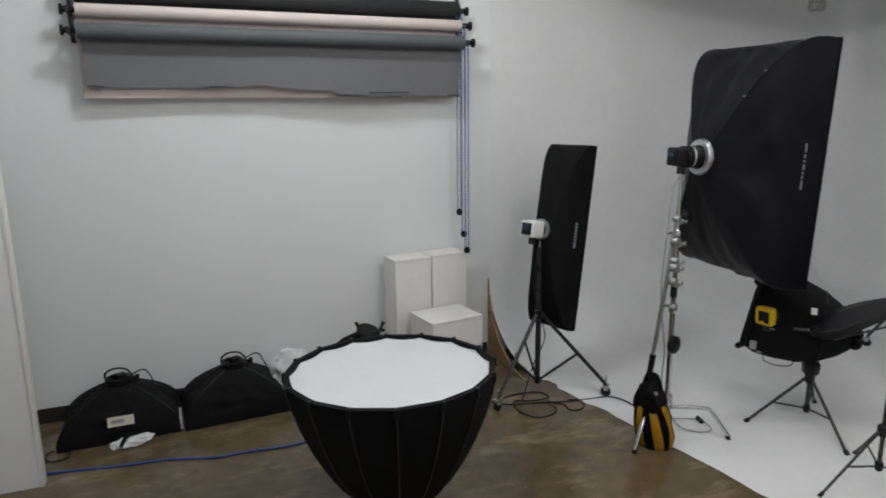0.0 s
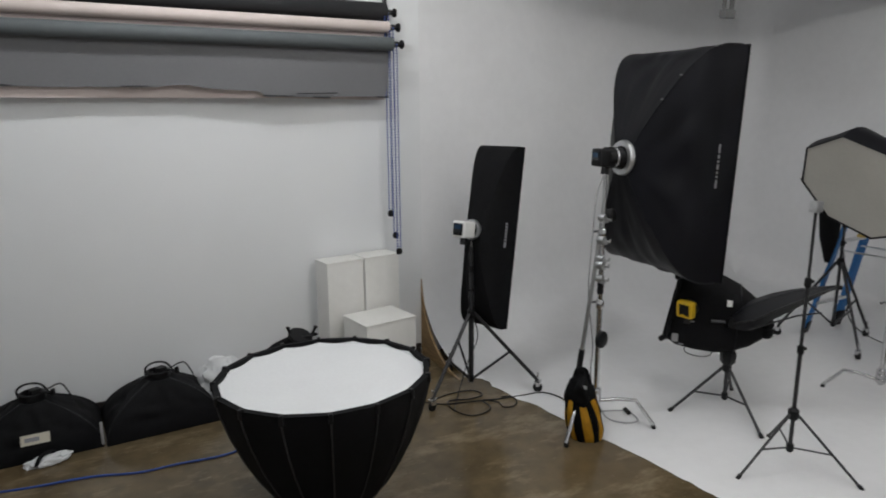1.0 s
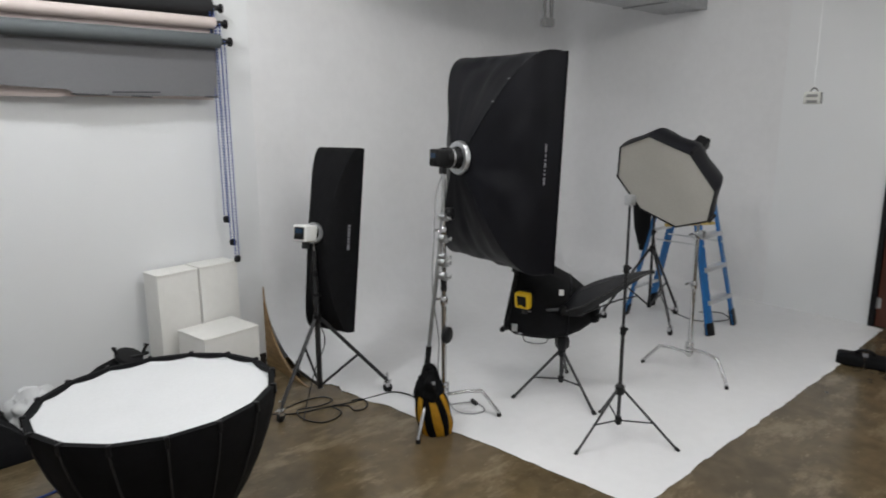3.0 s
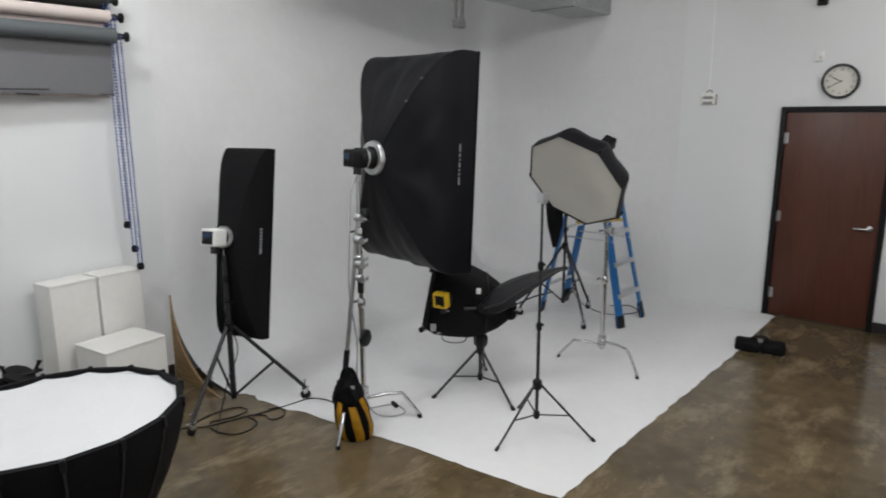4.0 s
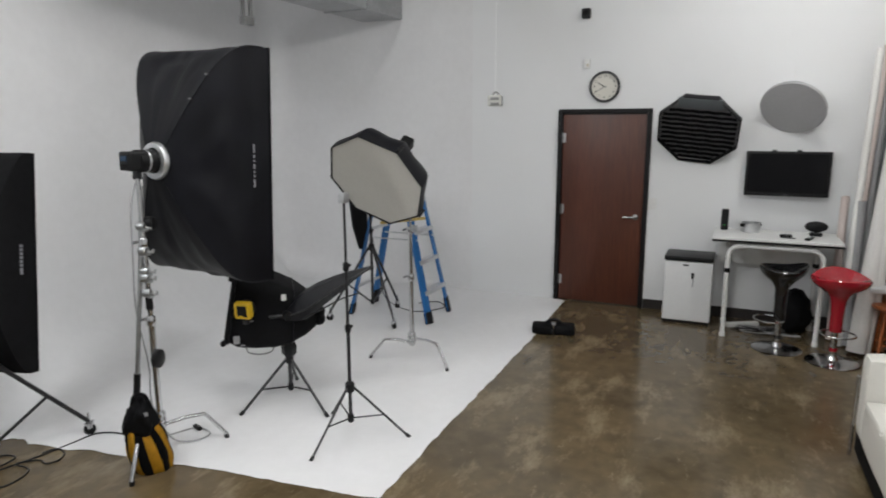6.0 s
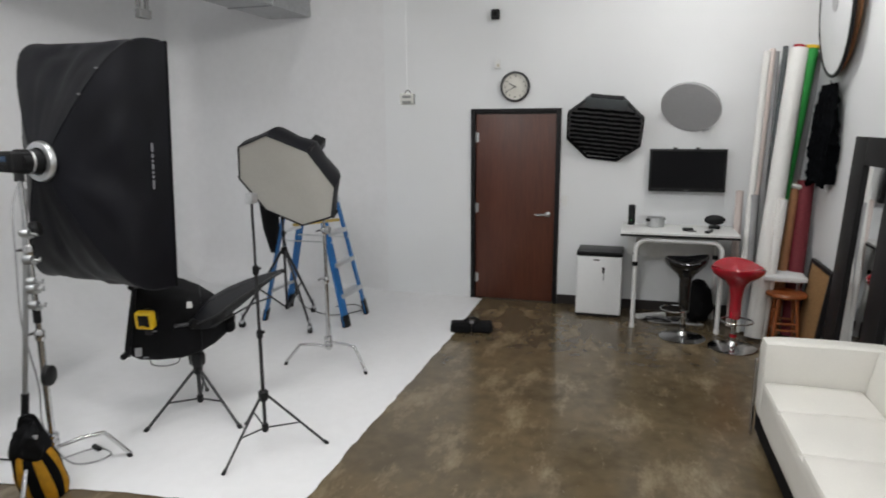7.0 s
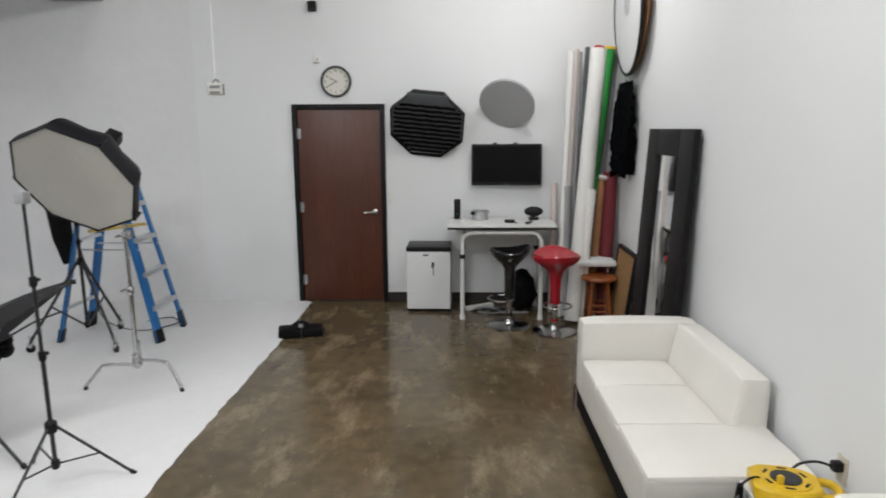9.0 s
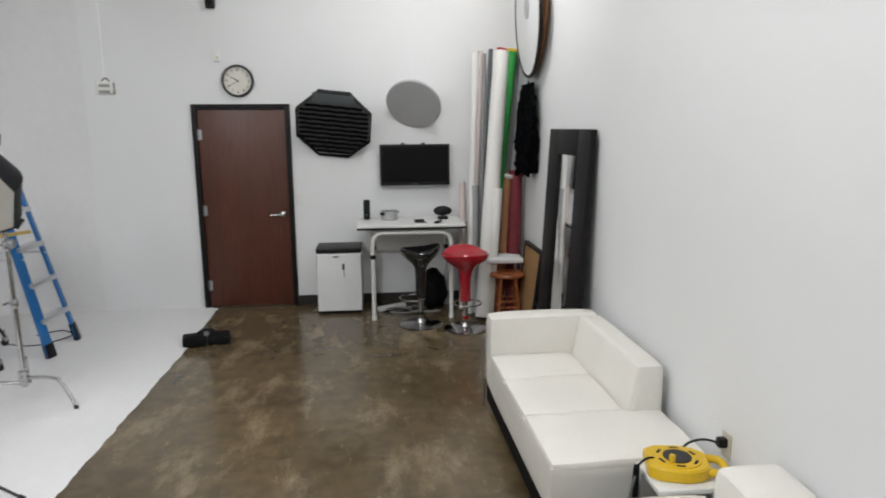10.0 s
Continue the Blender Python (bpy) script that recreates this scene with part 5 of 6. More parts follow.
def on_table():
    z = 0.937
    t = thing("speaker", "slim black cylinder speaker standing on the table", "speaker", (7.78, -1.72, z))
    part("body", lathe([(0.03, 0), (0.034, 0.004), (0.034, 0.19), (0.03, 0.2), (0, 0.2)], 20), M_PLAST, t)
    part("status_light", box(-0.036, -0.03, -0.008, 0.008, 0.045, 0.055), M_GREEN, t)
    t = thing("steel_pot", "small stainless steel pot with black handles on the table", "pot", (7.72, -1.95, z))
    part("body", lathe([(0.078, 0), (0.085, 0.006), (0.085, 0.088), (0.089, 0.092), (0.082, 0.092), (0.081, 0.008), (0, 0.008)], 28), M_ALU, t)
    for a in (-0.9, 2.24):
        part("handle", box(-0.012, 0.012, -0.02, 0.02, 0.055, 0.082, 0.004, m=pose(-0.094 * math.cos(a), -0.094 * math.sin(a), 0, 0, 0, math.degrees(a))), M_PLAST, t, "black handle")
    t = thing("phone", "small black phone lying on the table", "phone", (7.55, -2.24, z))
    part("body", box(-0.03, 0.03, -0.05, 0.05, 0.001, 0.02, 0.005), M_PLAST, t)
    part("screen", box(-0.025, 0.025, -0.045, 0.045, 0.0195, 0.0215), M_TVSCR, t)
    t = thing("pen", "thin dark pen lying on the table", "pen", (7.45, -2.25, z), 80)
    part("barrel", tube([(-0.06, 0, 0.006), (0.06, 0, 0.006)], 0.005, 8), M_PLAST, t)
    t = thing("remote_control", "black remote control on the table", "remote control", (7.45, -2.42, z), 70)
    part("body", box(-0.02, 0.02, -0.075, 0.075, 0.001, 0.02, 0.006), M_PLAST, t)
    part("buttons", box(-0.012, 0.012, -0.05, 0.05, 0.0195, 0.022), M_GREYL, t)
    t = thing("desk_speaker", "rounded black speaker on a small foot", "speaker", (7.70, -2.49, z))
    b = bmesh.new()
    bmesh.ops.create_uvsphere(b, u_segments=24, v_segments=14, radius=1)
    bmesh.ops.scale(b, vec=(0.045, 0.095, 0.05), verts=b.verts)
    bmesh.ops.translate(b, vec=(0, 0, 0.085), verts=b.verts)
    part("body", b, M_PLAST, t)
    part("foot", box(-0.04, 0.04, -0.05, 0.05, 0, 0.03, 0.008), M_PLAST, t)
    part("neck", tube([(0, 0, 0.028), (0, 0, 0.05)], 0.015, 8), M_PLAST, t)


on_table()


def bar_stool(x, y, mat, label, seat=0.76, rz=0, wide=1.0):
    t = thing("bar_stool", label, "bar stool", (x, y, 0), rz, group="bar stools at the table")
    part("base", lathe([(0.20, 0.0), (0.203, 0.006), (0.19, 0.011), (0.10, 0.017), (0.045, 0.03), (0.028, 0.065)], 36), M_CHROME, t, "chrome disc base")
    part("column", tube([(0, 0, 0.06), (0, 0, 0.36)], 0.026, 16), M_CHROME, t)
    part("gas_sleeve", tube([(0, 0, 0.10), (0, 0, 0.13)], 0.03, 16), mat, t)
    ring = [(0.02 * math.cos(0) - 0.10 + 0.12 * math.cos(a), 0.13 * math.sin(a), 0.27) for a in [2 * math.pi * k / 28 for k in range(29)]]
    part("foot_ring", tube(ring, 0.008, 8, cap=False), M_CHROME, t, "chrome foot ring")
    b = bmesh.new()
    n = 40
    prof = [(0.045, 0.27), (0.05, 0.30), (0.049, 0.40), (0.053, seat - 0.24), (0.062, seat - 0.18), (0.09, seat - 0.135), (0.145, seat - 0.095), (0.19, seat - 0.06), (0.208, seat - 0.03), (0.21, seat - 0.014), (0.20, seat - 0.006), (0.16, seat - 0.022), (0.08, seat - 0.038), (0, seat - 0.042)]
    rows = []
    for r, z in prof:
        if r == 0:
            rows.append([b.verts.new((0, 0, z))])
            continue
        r *= wide if r > 0.06 else 1
        k = max(0, min(1, (z - (seat - 0.2)) / 0.2))
        rows.append([b.verts.new((r * math.cos(2 * math.pi * i / n), r * math.sin(2 * math.pi * i / n) * (1 + 0.05 * k), z + k * k * 0.06 * (math.cos(2 * math.pi * i / n)) ** 2 * (r / 0.2) * (1 if math.cos(2 * math.pi * i / n) > 0 else 0.35))) for i in range(n)])
    for a, c in zip(rows, rows[1:]):
        for i in range(n):
            j = (i + 1) % n
            b.faces.new((a[i], a[j], c[0])) if len(c) == 1 else b.faces.new((a[i], a[j], c[j], c[i]))
    b.faces.new(list(reversed(rows[0])))
    part("seat_shell", b, mat, t)


bar_stool(7.13, -2.22, M_GLOSSB, "black glossy moulded bar stool on a chrome base", 0.735, -85, 0.9)
bar_stool(6.95, -2.625, M_RED, "red glossy moulded bar stool on a chrome base", 0.725, 5)


def cushion(x0, x1, y0, y1, z0, z1, r=0.035, puff=0.012):
    bm = box(x0, x1, y0, y1, z0, z1)
    bmesh.ops.subdivide_edges(bm, edges=bm.edges, cuts=7, use_grid_fill=True)
    cx, cy, cz = (x0 + x1) / 2, (y0 + y1) / 2, (z0 + z1) / 2
    hx, hy, hz = abs(x1 - x0) / 2, abs(y1 - y0) / 2, abs(z1 - z0) / 2
    for v in bm.verts:
        p = Vector((v.co.x - cx, v.co.y - cy, v.co.z - cz))
        q = Vector([max(-h + r, min(h - r, c)) for c, h in zip(p, (hx, hy, hz))])
        d = p - q
        if d.length > 1e-9:
            p = q + d.normalized() * r
        k = (1 - (p.x / hx) ** 2) * (1 - (p.y / hy) ** 2)
        if p.z > 0:
            p.z += puff * max(0, k) + 0.004 * noise.noise(Vector((v.co.x * 5, v.co.y * 5, v.co.z * 5)))
        v.co = Vector((cx, cy, cz)) + p
    return bm


def wood_stool():
    t = thing("wooden_stool", "small orange varnished round wooden stool", "stool", (7.22, -3.07, 0))
    part("seat", lathe([(0.0, 0.43), (0.145, 0.43), (0.165, 0.44), (0.168, 0.455), (0.155, 0.468), (0, 0.462)], 36), M_STOOL, t, "round dished seat")
    legs = [(0.15 * math.cos(a), 0.15 * math.sin(a)) for a in [math.pi / 4 + math.pi / 2 * k for k in range(4)]]
    for x, y in legs:
        part("leg", tube([(x, y, 0), (x * 0.65, y * 0.65, 0.435)], 0.015, 10, radii=[0.013, 0.017]), M_STOOL, t)
    for z, hi in ((0.14, 0), (0.20, 1), (0.29, 0)):
        for k in range(4):
            if (k + hi) % 2 == 0 or z == 0.14:
                f = 1 - 0.35 * z / 0.435
                a, c = legs[k], legs[(k + 1) % 4]
                part("rung", tube([(a[0] * f, a[1] * f, z), (c[0] * f, c[1] * f, z)], 0.009, 8), M_STOOL, t)
    t = thing("clear_stool", "clear acrylic stool with a white cloth draped on its seat", "stool", (7.40, -3.05, 0))
    part("seat", cushion(-0.16, 0.16, -0.19, 0.17, 0.545, 0.60, 0.02, 0.012), M_DIFF, t, "white draped cloth")
    for x in (-0.13, 0.13):
        for y in (-0.13, 0.13):
            part("leg", tube([(x, y, 0), (x * 0.9, y * 0.9, 0.55)], 0.012, 8), M_GLASS, t)
    part("back_rail", tube(spline([(0.14, -0.15, 0.59), (0.15, -0.08, 0.66), (0.15, 0.08, 0.66), (0.14, 0.15, 0.59)], 6), 0.011, 8), M_CHROME, t)


wood_stool()


def leaning_roll(foot, top, r, mat, label, core=True, name="paper_roll"):
    f, q = Vector(foot), Vector(top)
    t = thing(name, label, "paper roll", foot, group="rolls leaning in the corner")
    part("roll", tube([(0, 0, r * 0.25), q - f], r, 22), mat, t)
    d = (q - f).normalized()
    if core:
        part("core", tube([q - f - d * 0.001, q - f + d * 0.004], r * 0.55, 16), M_BROWN, t, "cardboard core")
    return t


leaning_roll((7.42, -2.72, 0), (7.80, -2.84, 2.58), 0.030, M_WPAPER, "slim white seamless paper roll leaning in the corner")
leaning_roll((7.52, -2.84, 0), (7.86, -2.93, 2.58), 0.026, M_GREYL, "slim grey roll leaning in the corner", False)
leaning_roll((7.56, -2.86, 0), (7.90, -3.01, 2.63), 0.022, M_GREYD, "slim slate roll mostly hidden behind others in the corner", False)
leaning_roll((7.47, -2.76, 0), (7.83, -2.89, 2.60), 0.028, M_PINK, "slim blush paper roll leaning in the corner")
white = leaning_roll((7.26, -2.84, 0), (7.66, -3.075, 2.58), 0.078, M_WPAPER, "thick white seamless paper roll leaning in the corner")
green = leaning_roll((7.50, -2.955, 0.55), (7.66, -3.18, 2.58), 0.052, M_GREEN, "bright green seamless paper roll with a yellow end", False)
leaning_roll((7.60, -3.02, 0), (7.80, -3.245, 2.56), 0.05, M_GREYL, "grey seamless paper roll leaning in the corner")
part("end_cap", tube([(0.155, -0.223, 2.025), (0.158, -0.226, 2.05)], 0.054, 22), M_YELLOW, green, "yellow plastic end cap")
part("end_cap", tube([(0.395, -0.232, 2.582), (0.400, -0.236, 2.606)], 0.050, 20), M_RED, white, "red plastic end cap")
leaning_roll((7.45, -2.78, 0), (7.62, -2.80, 1.28), 0.05, M_GREYL, "short grey roll leaning in the corner")
leaning_roll((7.60, -2.68, 0), (7.76, -2.70, 1.30), 0.035, M_PINK, "short blush roll leaning on the wall", True)
brown = leaning_roll((7.40, -3.02, 0), (7.60, -3.13, 1.36), 0.045, M_BROWN, "brown cardboard roll leaning in the corner")
leaning_roll((7.47, -3.08, 0), (7.66, -3.17, 1.40), 0.032, M_BEIGE, "tan paper roll leaning in the corner")
leaning_roll((7.42, -3.16, 0), (7.62, -3.225, 1.42), 0.070, M_MAROON, "maroon fabric roll leaning in the corner", False)
leaning_roll((7.28, -2.90, 0), (7.40, -3.00, 1.27), 0.05, M_WPAPER, "short white paper roll leaning in the corner")

collar = lathe([(0.055, -0.02), (0.075, 0.0), (0.062, 0.022)], 18, m=pose(0.20, -0.11, 1.365, 12, 8, 0), cap=False)
bmesh.ops.solidify(collar, geom=collar.faces, thickness=0.003)
part("paper_collar", collar, M_WPAPER, brown, "torn white paper collar")

bm = box(-0.30, 0.30, -0.012, 0.012, 0, 0.74, 0.004)
t = thing("cork_board", "framed cork board leaning against the wall", "board", (7.05, SOFA_Y + 0.12, 0), 0)
placed(bm, pose(0, 0, 0, 7, 0, 0))
part("cork", bm, M_TAN, t)
for b in ((-0.32, -0.29, 0, 0.76), (0.29, 0.32, 0, 0.76), (-0.29, 0.29, 0.73, 0.76), (-0.29, 0.29, 0, 0.03)):
    part("frame", placed(box(b[0], b[1], -0.02, 0.02, b[2], b[3], 0.003), pose(0, 0, 0, 7, 0, 0)), M_FRAME, t, "black frame")


def hanging_cloth():
    t = thing("hanging_cloth", "ragged black cloth hanging from a hook on the wall", "cloth", (7.25, SOFA_Y, 1.85))
    bm = bmesh.new()
    nx, nz = 44, 40
    g = []
    for j in range(nz + 1):
        v = j / nz
        row = []
        for i in range(nx + 1):
            u = i / nx - 0.5
            w = 0.48 + 0.16 * math.sin(math.pi * v) + 0.05 * noise.noise(Vector((v * 9, u, 3)))
            depth = 0.07 + 0.05 * math.sin(u * 26 + 3 * v) * (0.4 + v) + 0.025 * noise.noise(Vector((u * 14, v * 16, 1)))
            row.append(bm.verts.new((u * w + 0.03 * noise.noise(Vector((v * 11, u * 8, 7))), max(0.008, depth), 0.40 - 0.82 * v + (0.09 * noise.noise(Vector((u * 12, 0, 5))) if j == nz else 0))))
        g.append(row)
    for a, b in zip(g, g[1:]):
        for i in range(nx):
            bm.faces.new((a[i], a[i + 1], b[i + 1], b[i]))
    bmesh.ops.solidify(bm, geom=bm.faces, thickness=0.006)
    part("cloth", bm, M_CLOTH, t)
    part("hook", tube([(0, 0, 0.40), (0, 0.06, 0.40), (0, 0.07, 0.43)], 0.008, 6), M_CHROME, t)
    part("white_lining", box(-0.08, 0.02, 0.02, 0.05, -0.48, -0.36, 0.012), M_DIFF, t, "white lining below the hem")


hanging_cloth()


def round_reflector():
    t = thing("reflector_disc", "large round collapsible reflector with tan edge high on the wall", "reflector", (7.18, SOFA_Y + 0.10, 2.86))
    m = aim((0, 0, 0), (0.03, 1, -0.05))
    part("panel", placed(lathe([(0, -0.006), (0.545, -0.006), (0.55, 0), (0.545, 0.006), (0, 0.006)], 56), m), M_DIFF, t, "pale cloth panel")
    ring = [(0.55 * math.cos(a), 0.55 * math.sin(a), 0) for a in [2 * math.pi * k / 56 for k in range(57)]]
    part("edge_band", placed(tube(ring, 0.016, 8, cap=False), m), M_PLAST, t, "black bound edge")
    t2 = thing("reflector_sleeve", "tan round reflector behind a pale one on the wall", "reflector", (7.29, SOFA_Y + 0.04, 2.90))
    part("panel", placed(lathe([(0, -0.01), (0.57, -0.01), (0.58, 0), (0.57, 0.01), (0, 0.01)], 56), aim((0, 0, 0), (0.0, 1, -0.02))), M_BROWN, t2, "tan cloth panel")
    part("centre_patch", placed(lathe([(0, 0.007), (0.10, 0.007), (0.10, 0.011), (0, 0.011)], 24), m @ Matrix.Translation((0.0, 0.05, 0))), M_SOCK, t, "grey round patch")
    part("hook", tube([(0, -0.10, 0.5), (0, 0.0, 0.5)], 0.006, 6), M_STEEL, t)


round_reflector()


def floor_mirror():
    t = thing("floor_mirror", "tall mirror in a wide black frame leaning on the wall", "mirror", (5.905, SOFA_Y + 0.145, 0))
    m = pose(0, 0, 0, 2.9, 0, 0)
    w, h, f, g = 0.52, 1.84, 0.27, 0.19
    for b in ((-w, -w + f, 0, h), (w - f, w, 0, h), (-w + f, w - f, h - g, h), (-w + f, w - f, 0, g)):
        part("frame", placed(box(b[0], b[1], -0.03, 0.015, b[2], b[3], 0.006), m), M_FRAME, t, "wide black frame")
    part("glass", placed(box(-w + f, w - f, -0.012, -0.006, g, h - g), m), M_MIRROR, t, "silvered glass")


floor_mirror()


SOFA_AT, SOFA_TURN = (4.41, -2.545, 0), 1.2


def sofa():
    t = thing("sofa", "white leatherette sofa with one arm and a partial back", "sofa", SOFA_AT, SOFA_TURN, group="white sofas")
    yf, yb = 0.0, -0.72
    part("arm", cushion(0.655, 0.82, yf, yb, 0.165, 0.665, 0.035, 0.006), M_LEATH, t)
    bm = cushion(-0.27, 0.656, yb + 0.19, yb - 0.01, 0.30, 0.665, 0.028, 0.008)
    for v in bm.verts:
        v.co.y -= 0.05 * max(0, v.co.z - 0.40) / 0.26 * (v.co.y - yb) / 0.19
        v.co.z -= 0.005 * math.exp(-((v.co.x - 0.22) / 0.03) ** 2) * (v.co.z > 0.6)
    part("backrest", bm, M_LEATH, t)
    for x0, x1, y1 in ((0.255, 0.655, yb + 0.192), (-0.235, 0.254, yb + 0.192), (-0.735, -0.236, yb)):
        bm = cushion(x0, x1, yf - 0.002, y1, 0.29, 0.428, 0.026, 0.014)
        for v in bm.verts:
            v.co.z += 0.005 * noise.noise(Vector((v.co.x * 9, v.co.y * 4, x0 * 7))) * (v.co.z > 0.36)
        part("seat_cushion", bm, M_LEATH, t)
    bm = cushion(-0.738, 0.658, yf, yb, 0.165, 0.405, 0.02, 0.0)
    for v in bm.verts:
        if v.co.y > -0.05:
            v.co.y += 0.004 * noise.noise(Vector((v.co.x * 14, v.co.z * 9, 6)))
    part("base", bm, M_LEATH, t)
    # black block fills the gap under the base to draw its shade
    part("underside", box(-0.725, 0.81, yf - 0.012, yb + 0.02, 0.055, 0.168), M_BLACK, t, "black block standing in for the shade under the sofa")
    for x in (-0.66, 0.79):
        for y in (yf - 0.06, yb + 0.06):
            part("leg", tube([(x, y, 0), (x, y, 0.09)], 0.016, 10), M_CHROME, t, "chrome leg")
    part("corner_post", tube([(0.834, yf + 0.004, 0.0), (0.834, yf + 0.004, 0.50)], 0.011, 8), M_CHROME, t, "chrome corner post")


sofa()


def armchair():
    t = thing("armchair", "white leatherette armchair beside the sofa", "armchair", (0, 0, 0), group="white sofas")
    part("seat_cushion", cushion(2.62, 3.40, -2.60, SOFA_Y + 0.2, 0.25, 0.43, 0.035, 0.016), M_LEATH, t)
    part("arm", cushion(2.95, 3.20, SOFA_Y + 0.30, SOFA_Y + 0.04, 0.25, 0.66, 0.04, 0.01), M_LEATH, t)
    part("backrest", cushion(2.40, 2.945, SOFA_Y + 0.21, SOFA_Y + 0.03, 0.25, 0.66, 0.04, 0.01), M_LEATH, t)
    part("base", box(2.42, 3.38, -2.62, SOFA_Y + 0.05, 0.11, 0.26, 0.015, 3), M_LEATH, t)
    for x in (2.5, 3.3):
        for y in (-2.68, SOFA_Y + 0.1):
            part("leg", tube([(x, y, 0), (x, y, 0.12)], 0.016, 10), M_CHROME, t)


armchair()


def cable_reel():
    s = thing("side_table", "low white side table between the sofas", "side table", (3.53, -3.10, 0))
    part("tabletop", box(-0.12, 0.12, -0.16, 0.17, 0.405, 0.43, 0.006), M_WHITE, s)
    for x in (-0.1, 0.1):
        for y in (-0.14, 0.15):
            part("leg", tube([(x, y, 0), (x, y, 0.41)], 0.012, 8), M_WHITE, s)
    t = thing("cable_reel", "flat yellow extension-cord reel lying on the side table", "cable reel", (3.56, -3.07, 0.43), -103)

    def slab(outline, z0, z1, inset):
        bm = bmesh.new()
        rings = [[bm.verts.new((x * k, y * k, z)) for x, y in outline] for k, z in ((1 - inset, z0), (1, z0 + 0.006), (1, z1 - 0.008), (1 - inset, z1))]
        for a, b in zip(rings, rings[1:]):
            for i in range(len(a)):
                j = (i + 1) % len(a)
                bm.faces.new((a[i], a[j], b[j], b[i]))
        bm.faces.new(list(reversed(rings[0])))
        bm.faces.new(rings[-1])
        return bm

    plan = [(-0.125, -0.075), (-0.085, -0.105), (0.02, -0.115), (0.085, -0.095), (0.125, -0.06), (0.125, 0.06), (0.085, 0.095), (0.02, 0.115), (-0.085, 0.105), (-0.125, 0.075)]
    case = part("case", slab(plan, 0.0, 0.058, 0.06), M_YELLOW, t, "yellow plastic case")
    part("raised_face", lathe([(0.098, 0.056), (0.096, 0.062), (0.0, 0.062)], 36), M_YELLOW, case)
    hb = tube(spline([(0.11, -0.062, 0.03), (0.165, -0.058, 0.03), (0.188, -0.03, 0.03), (0.188, 0.03, 0.03), (0.165, 0.058, 0.03), (0.11, 0.062, 0.03)], 6), 0.017, 10)
    part("handle", hb, M_YELLOW, t, "yellow carrying handle")
    part("hub", lathe([(0, 0.058), (0.058, 0.058), (0.058, 0.066), (0.05, 0.069), (0.03, 0.067), (0, 0.067)], 30), M_SEAM, t, "dark grey winding hub")
    part("crank_knob", lathe([(0.012, 0.06), (0.014, 0.088), (0.010, 0.094), (0, 0.095)], 12, m=Matrix.Translation((-0.03, -0.048, 0))), M_YELLOW, t)
    for k in range(6):
        a = 2 * math.pi * (k + 0.5) / 6
        part("slot", box(-0.018, 0.018, -0.006, 0.006, 0.0615, 0.0635, 0.001, m=pose(0.079 * math.cos(a), 0.079 * math.sin(a), 0, 0, 0, math.degrees(a) + 90)), M_PLAST, t, "dark slot")
    o = thing("wall_outlet", "beige wall outlet with a black plug", "outlet", (3.616, SOFA_Y, 0.50))
    part("plate", box(-0.036, 0.036, 0, 0.006, -0.058, 0.058, 0.003), M_BEIGE, o)
    part("plug", box(-0.018, 0.018, 0.006, 0.045, -0.005, 0.035, 0.006), M_PLAST, o, "black plug")
    c = thing("extension_cord", "black extension cord from reel to wall outlet", "cord", (0, 0, 0))
    part("cord", tube(spline([(3.616, SOFA_Y + 0.045, 0.515), (3.65, SOFA_Y + 0.09, 0.515), (3.67, SOFA_Y + 0.15, 0.49), (3.60, -3.09, 0.475)], 8), 0.006, 6), M_PLAST, c)
    p = thing("black_pouch", "dark pointed cloth flag propped beside the side table", "pouch", (3.585, -2.905, 0.0), -20)
    bm = bmesh.new()
    shape = [(-0.055, 0.0), (0.075, 0.0), (0.07, 0.30), (0.045, 0.37), (-0.03, 0.47), (-0.05, 0.46)]
    a, b = [[bm.verts.new((x, y, z)) for x, z in shape] for y in (-0.012, 0.012)]
    bm.faces.new(a)
    bm.faces.new(list(reversed(b)))
    for k in range(len(shape)):
        bm.faces.new((a[k], a[(k + 1) % len(shape)], b[(k + 1) % len(shape)], b[k]))
    part("body", bm, M_BLACK, p)
    part("grey_lining", box(0.005, 0.07, 0.013, 0.017, 0.02, 0.33, 0.001), M_GREYL, p, "grey lining")
    part("strap", tube(spline([(-0.04, 0, 0.45), (-0.07, 0.03, 0.30), (-0.10, 0.06, 0.0)], 6), 0.006, 6), M_STEELG, p)
    part("lead", tube(spline([(-0.03, 0, 0.46), (0.0, -0.05, 0.49), (0.02, -0.12, 0.47)], 6), 0.005, 6), M_PLAST, p, "black lead")


cable_reel()


def floor_bag():
    t = thing("floor_sandbag", "flat black double-pouch sandbag lying on the floor", "sandbag", (6.80, -0.31, 0), -76)
    for s in (-1, 1):
        bm = cushion(s * 0.003, s * 0.20, -0.09, 0.09, 0.0, 0.085, 0.025, 0.012)
        for v in bm.verts:
            v.co.z = max(0.002, v.co.z + 0.012 * noise.noise(v.co * 9))
        part("pouch", bm, M_BLACK, t)
    part("strap", tube(spline([(-0.07, 0.0, 0.10), (-0.03, 0.0, 0.125), (0.03, 0, 0.125), (0.07, 0, 0.10)], 6), 0.014, 6), M_BLACK2, t)
    part("buckle", box(-0.02, 0.02, -0.02, 0.02, 0.075, 0.10, 0.004), M_LETTER, t)


floor_bag()


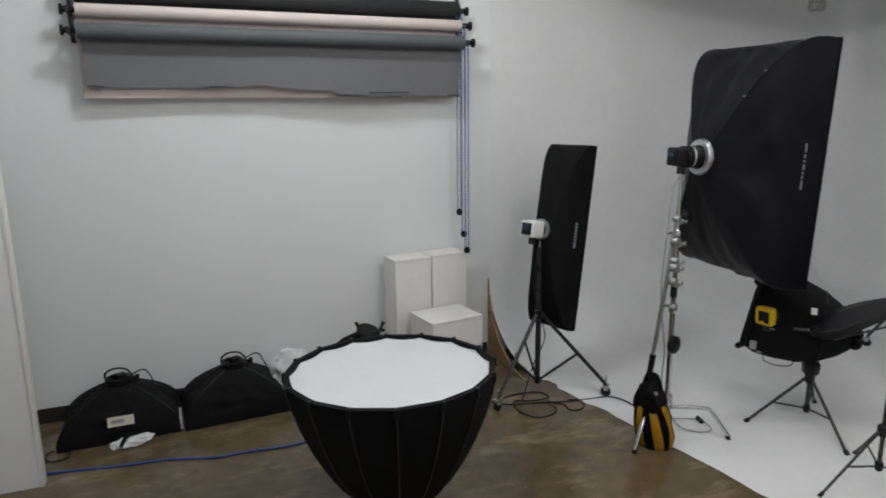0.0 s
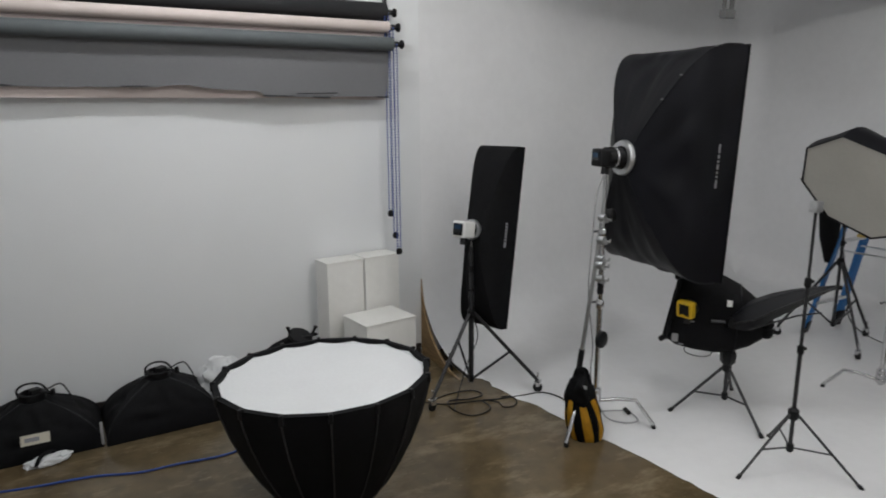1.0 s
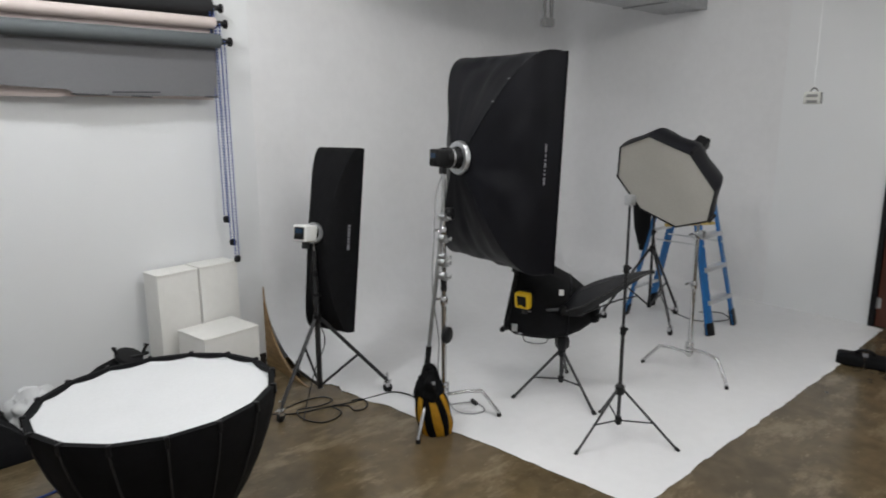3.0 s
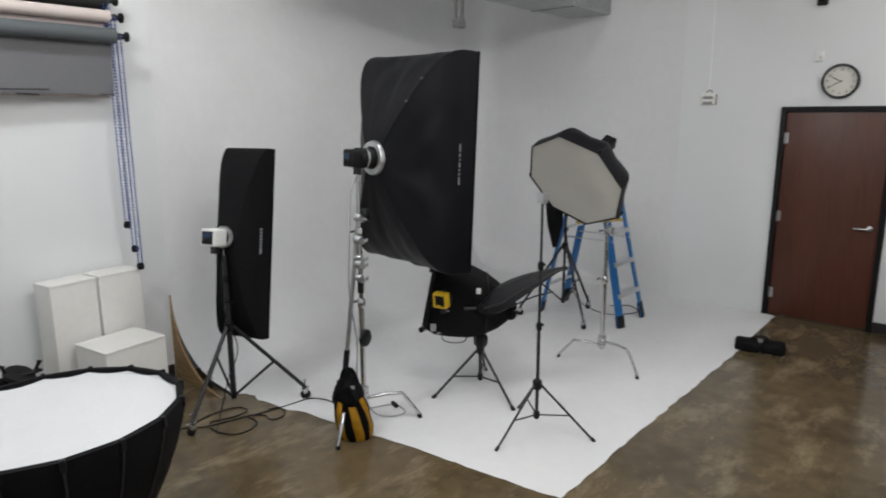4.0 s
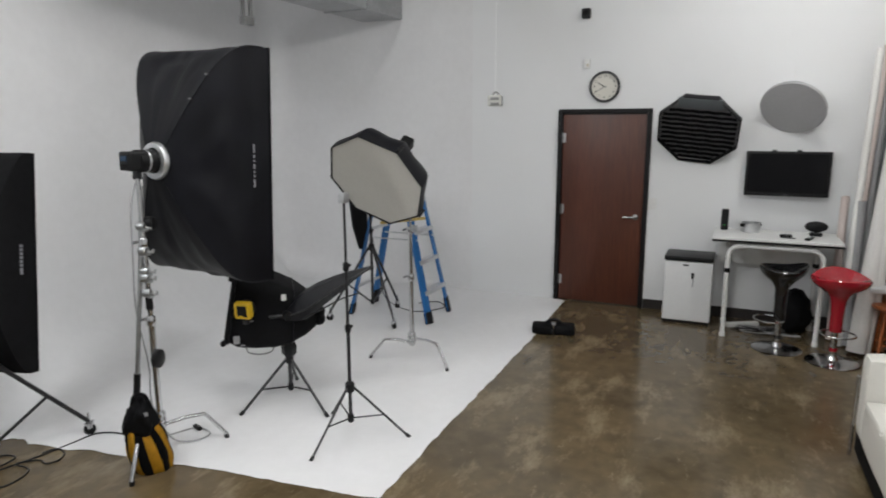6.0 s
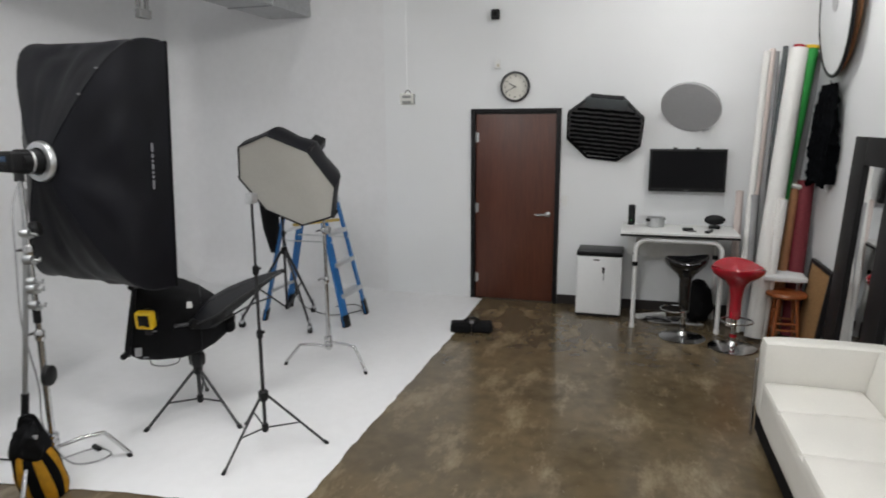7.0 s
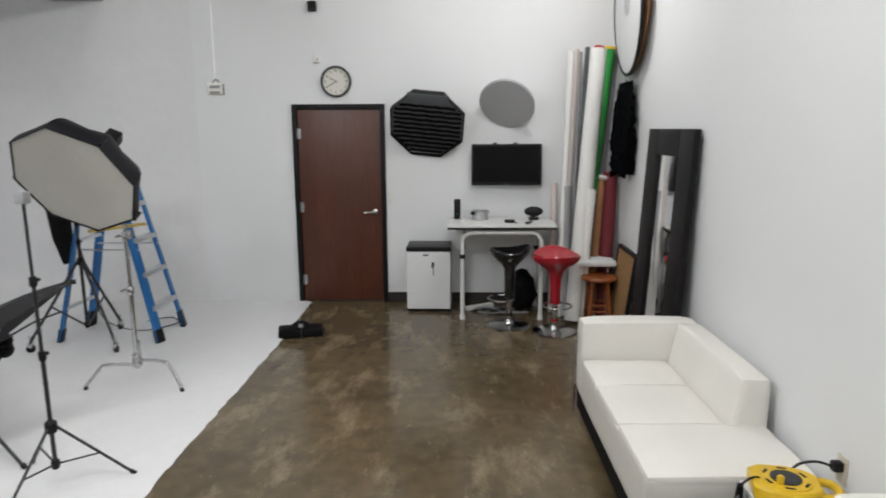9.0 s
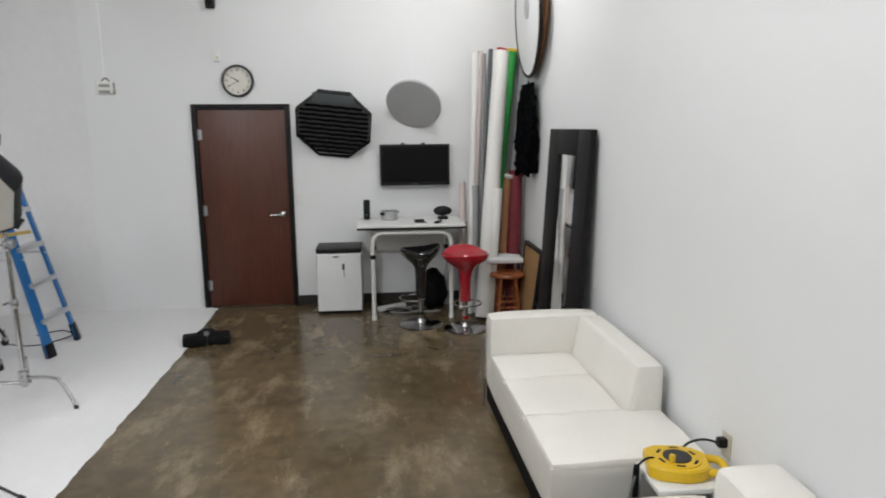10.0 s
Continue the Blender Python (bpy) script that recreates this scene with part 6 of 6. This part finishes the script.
def cords():
    c = thing("blue_cord", "blue cord lying across the concrete floor", "cord", (0, 0, 0))
    part("cord", tube(spline([(-0.3, 2.27, 0.007), (0.0, 2.265, 0.007), (0.35, 2.20, 0.007), (0.646, 2.163, 0.007), (0.9, 2.08, 0.007), (1.1, 2.074, 0.007), (1.3, 2.05, 0.007), (1.44, 2.06, 0.007), (1.62, 2.12, 0.007), (1.9, 2.2, 0.007)], 8), 0.0065, 6), M_BCORD, c)
    c = thing("power_cord", "black power cord coiled loosely on the concrete floor", "cord", (0, 0, 0), group="floor cords")
    pts = [(2.57, 1.95, 0.006), (2.73, 2.13, 0.006), (2.88, 2.03, 0.006), (3.07, 1.97, 0.010), (3.27, 1.92, 0.006), (3.45, 1.89, 0.006), (3.60, 1.85, 0.012), (3.66, 1.71, 0.012), (3.62, 1.56, 0.012)]
    part("cord", tube(spline(pts, 8), 0.0048, 6), M_PLAST, c)
    c = thing("power_cord", "black power cord coiled loosely on the concrete floor", "cord", (0, 0, 0), group="floor cords")
    pts = [(2.81, 2.12, 0.006), (2.90, 2.15, 0.006), (3.03, 2.17, 0.006), (3.17, 2.14, 0.006), (3.19, 2.03, 0.012), (3.08, 2.02, 0.006), (2.92, 2.05, 0.012), (2.89, 1.92, 0.006), (2.95, 1.79, 0.006), (3.06, 1.78, 0.006), (3.14, 1.84, 0.006), (3.14, 1.95, 0.012), (3.23, 1.88, 0.006), (3.22, 1.80, 0.006), (3.28, 1.77, 0.006), (3.35, 1.82, 0.006), (3.36, 1.90, 0.012), (3.29, 1.93, 0.012)]
    part("cord", tube(spline(pts, 8), 0.0048, 6), M_PLAST, c)
    c = thing("power_cord", "thin dark cord looped on the concrete floor", "cord", (0, 0, 0), group="floor cords")
    pts = [(-0.02, 2.55, 0.01), (-0.06, 2.48, 0.01), (0.0, 2.40, 0.01), (0.08, 2.44, 0.01), (0.05, 2.55, 0.03)]
    part("cord", tube(spline(pts, 8), 0.0048, 6), M_PLAST, c)
    c = thing("cable_tangle", "tangle of dark cables and adapters under the table", "cables", (7.7, -2.15, 0))
    rnd = random.Random(9)
    for k in range(5):
        p = [(rnd.uniform(-0.2, 0.15), rnd.uniform(-0.3, 0.3), 0.008 + 0.006 * (i % 3)) for i in range(7)]
        part("cable", tube(spline(p, 7), 0.005, 6), M_PLAST if k % 3 else M_GREYL, c)
    for k in range(2):
        part("cable", tube(spline([(0.27, -0.05 + 0.2 * k, 0.85), (0.24, 0.02 + 0.1 * k, 0.62), (0.22, -0.2 + 0.1 * k, 0.66), (0.25, -0.24, 0.84)], 8), 0.004, 6), M_PLAST, c)
    part("adapter", box(-0.12, -0.02, -0.06, 0.0, 0, 0.035, 0.006), M_PLAST, c)
    part("power_strip", placed(box(-0.03, 0.03, -0.16, 0.16, 0.0, 0.04, 0.006), pose(0.03, 0.20, 0, 0, 0, 30)), M_WHITE, c, "white power strip")
    b = thing("black_bag", "soft black bag on the floor under the table", "bag", (7.72, -2.38, 0))
    bm = bmesh.new()
    bmesh.ops.create_uvsphere(bm, u_segments=24, v_segments=16, radius=1)
    for v in bm.verts:
        n = noise.noise(v.co * 2.1 + Vector((3, 3, 3))) * 0.2
        x, y, z = v.co * (1 + n)
        v.co = (x * 0.12, y * 0.15, max(0.002, 0.2 + z * 0.22))
    part("body", bm, M_BLACK, b)
    part("strap", tube(spline([(-0.06, -0.08, 0.36), (-0.09, 0, 0.44), (-0.06, 0.08, 0.36)], 6), 0.01, 6), M_BLACK2, b)


cords()
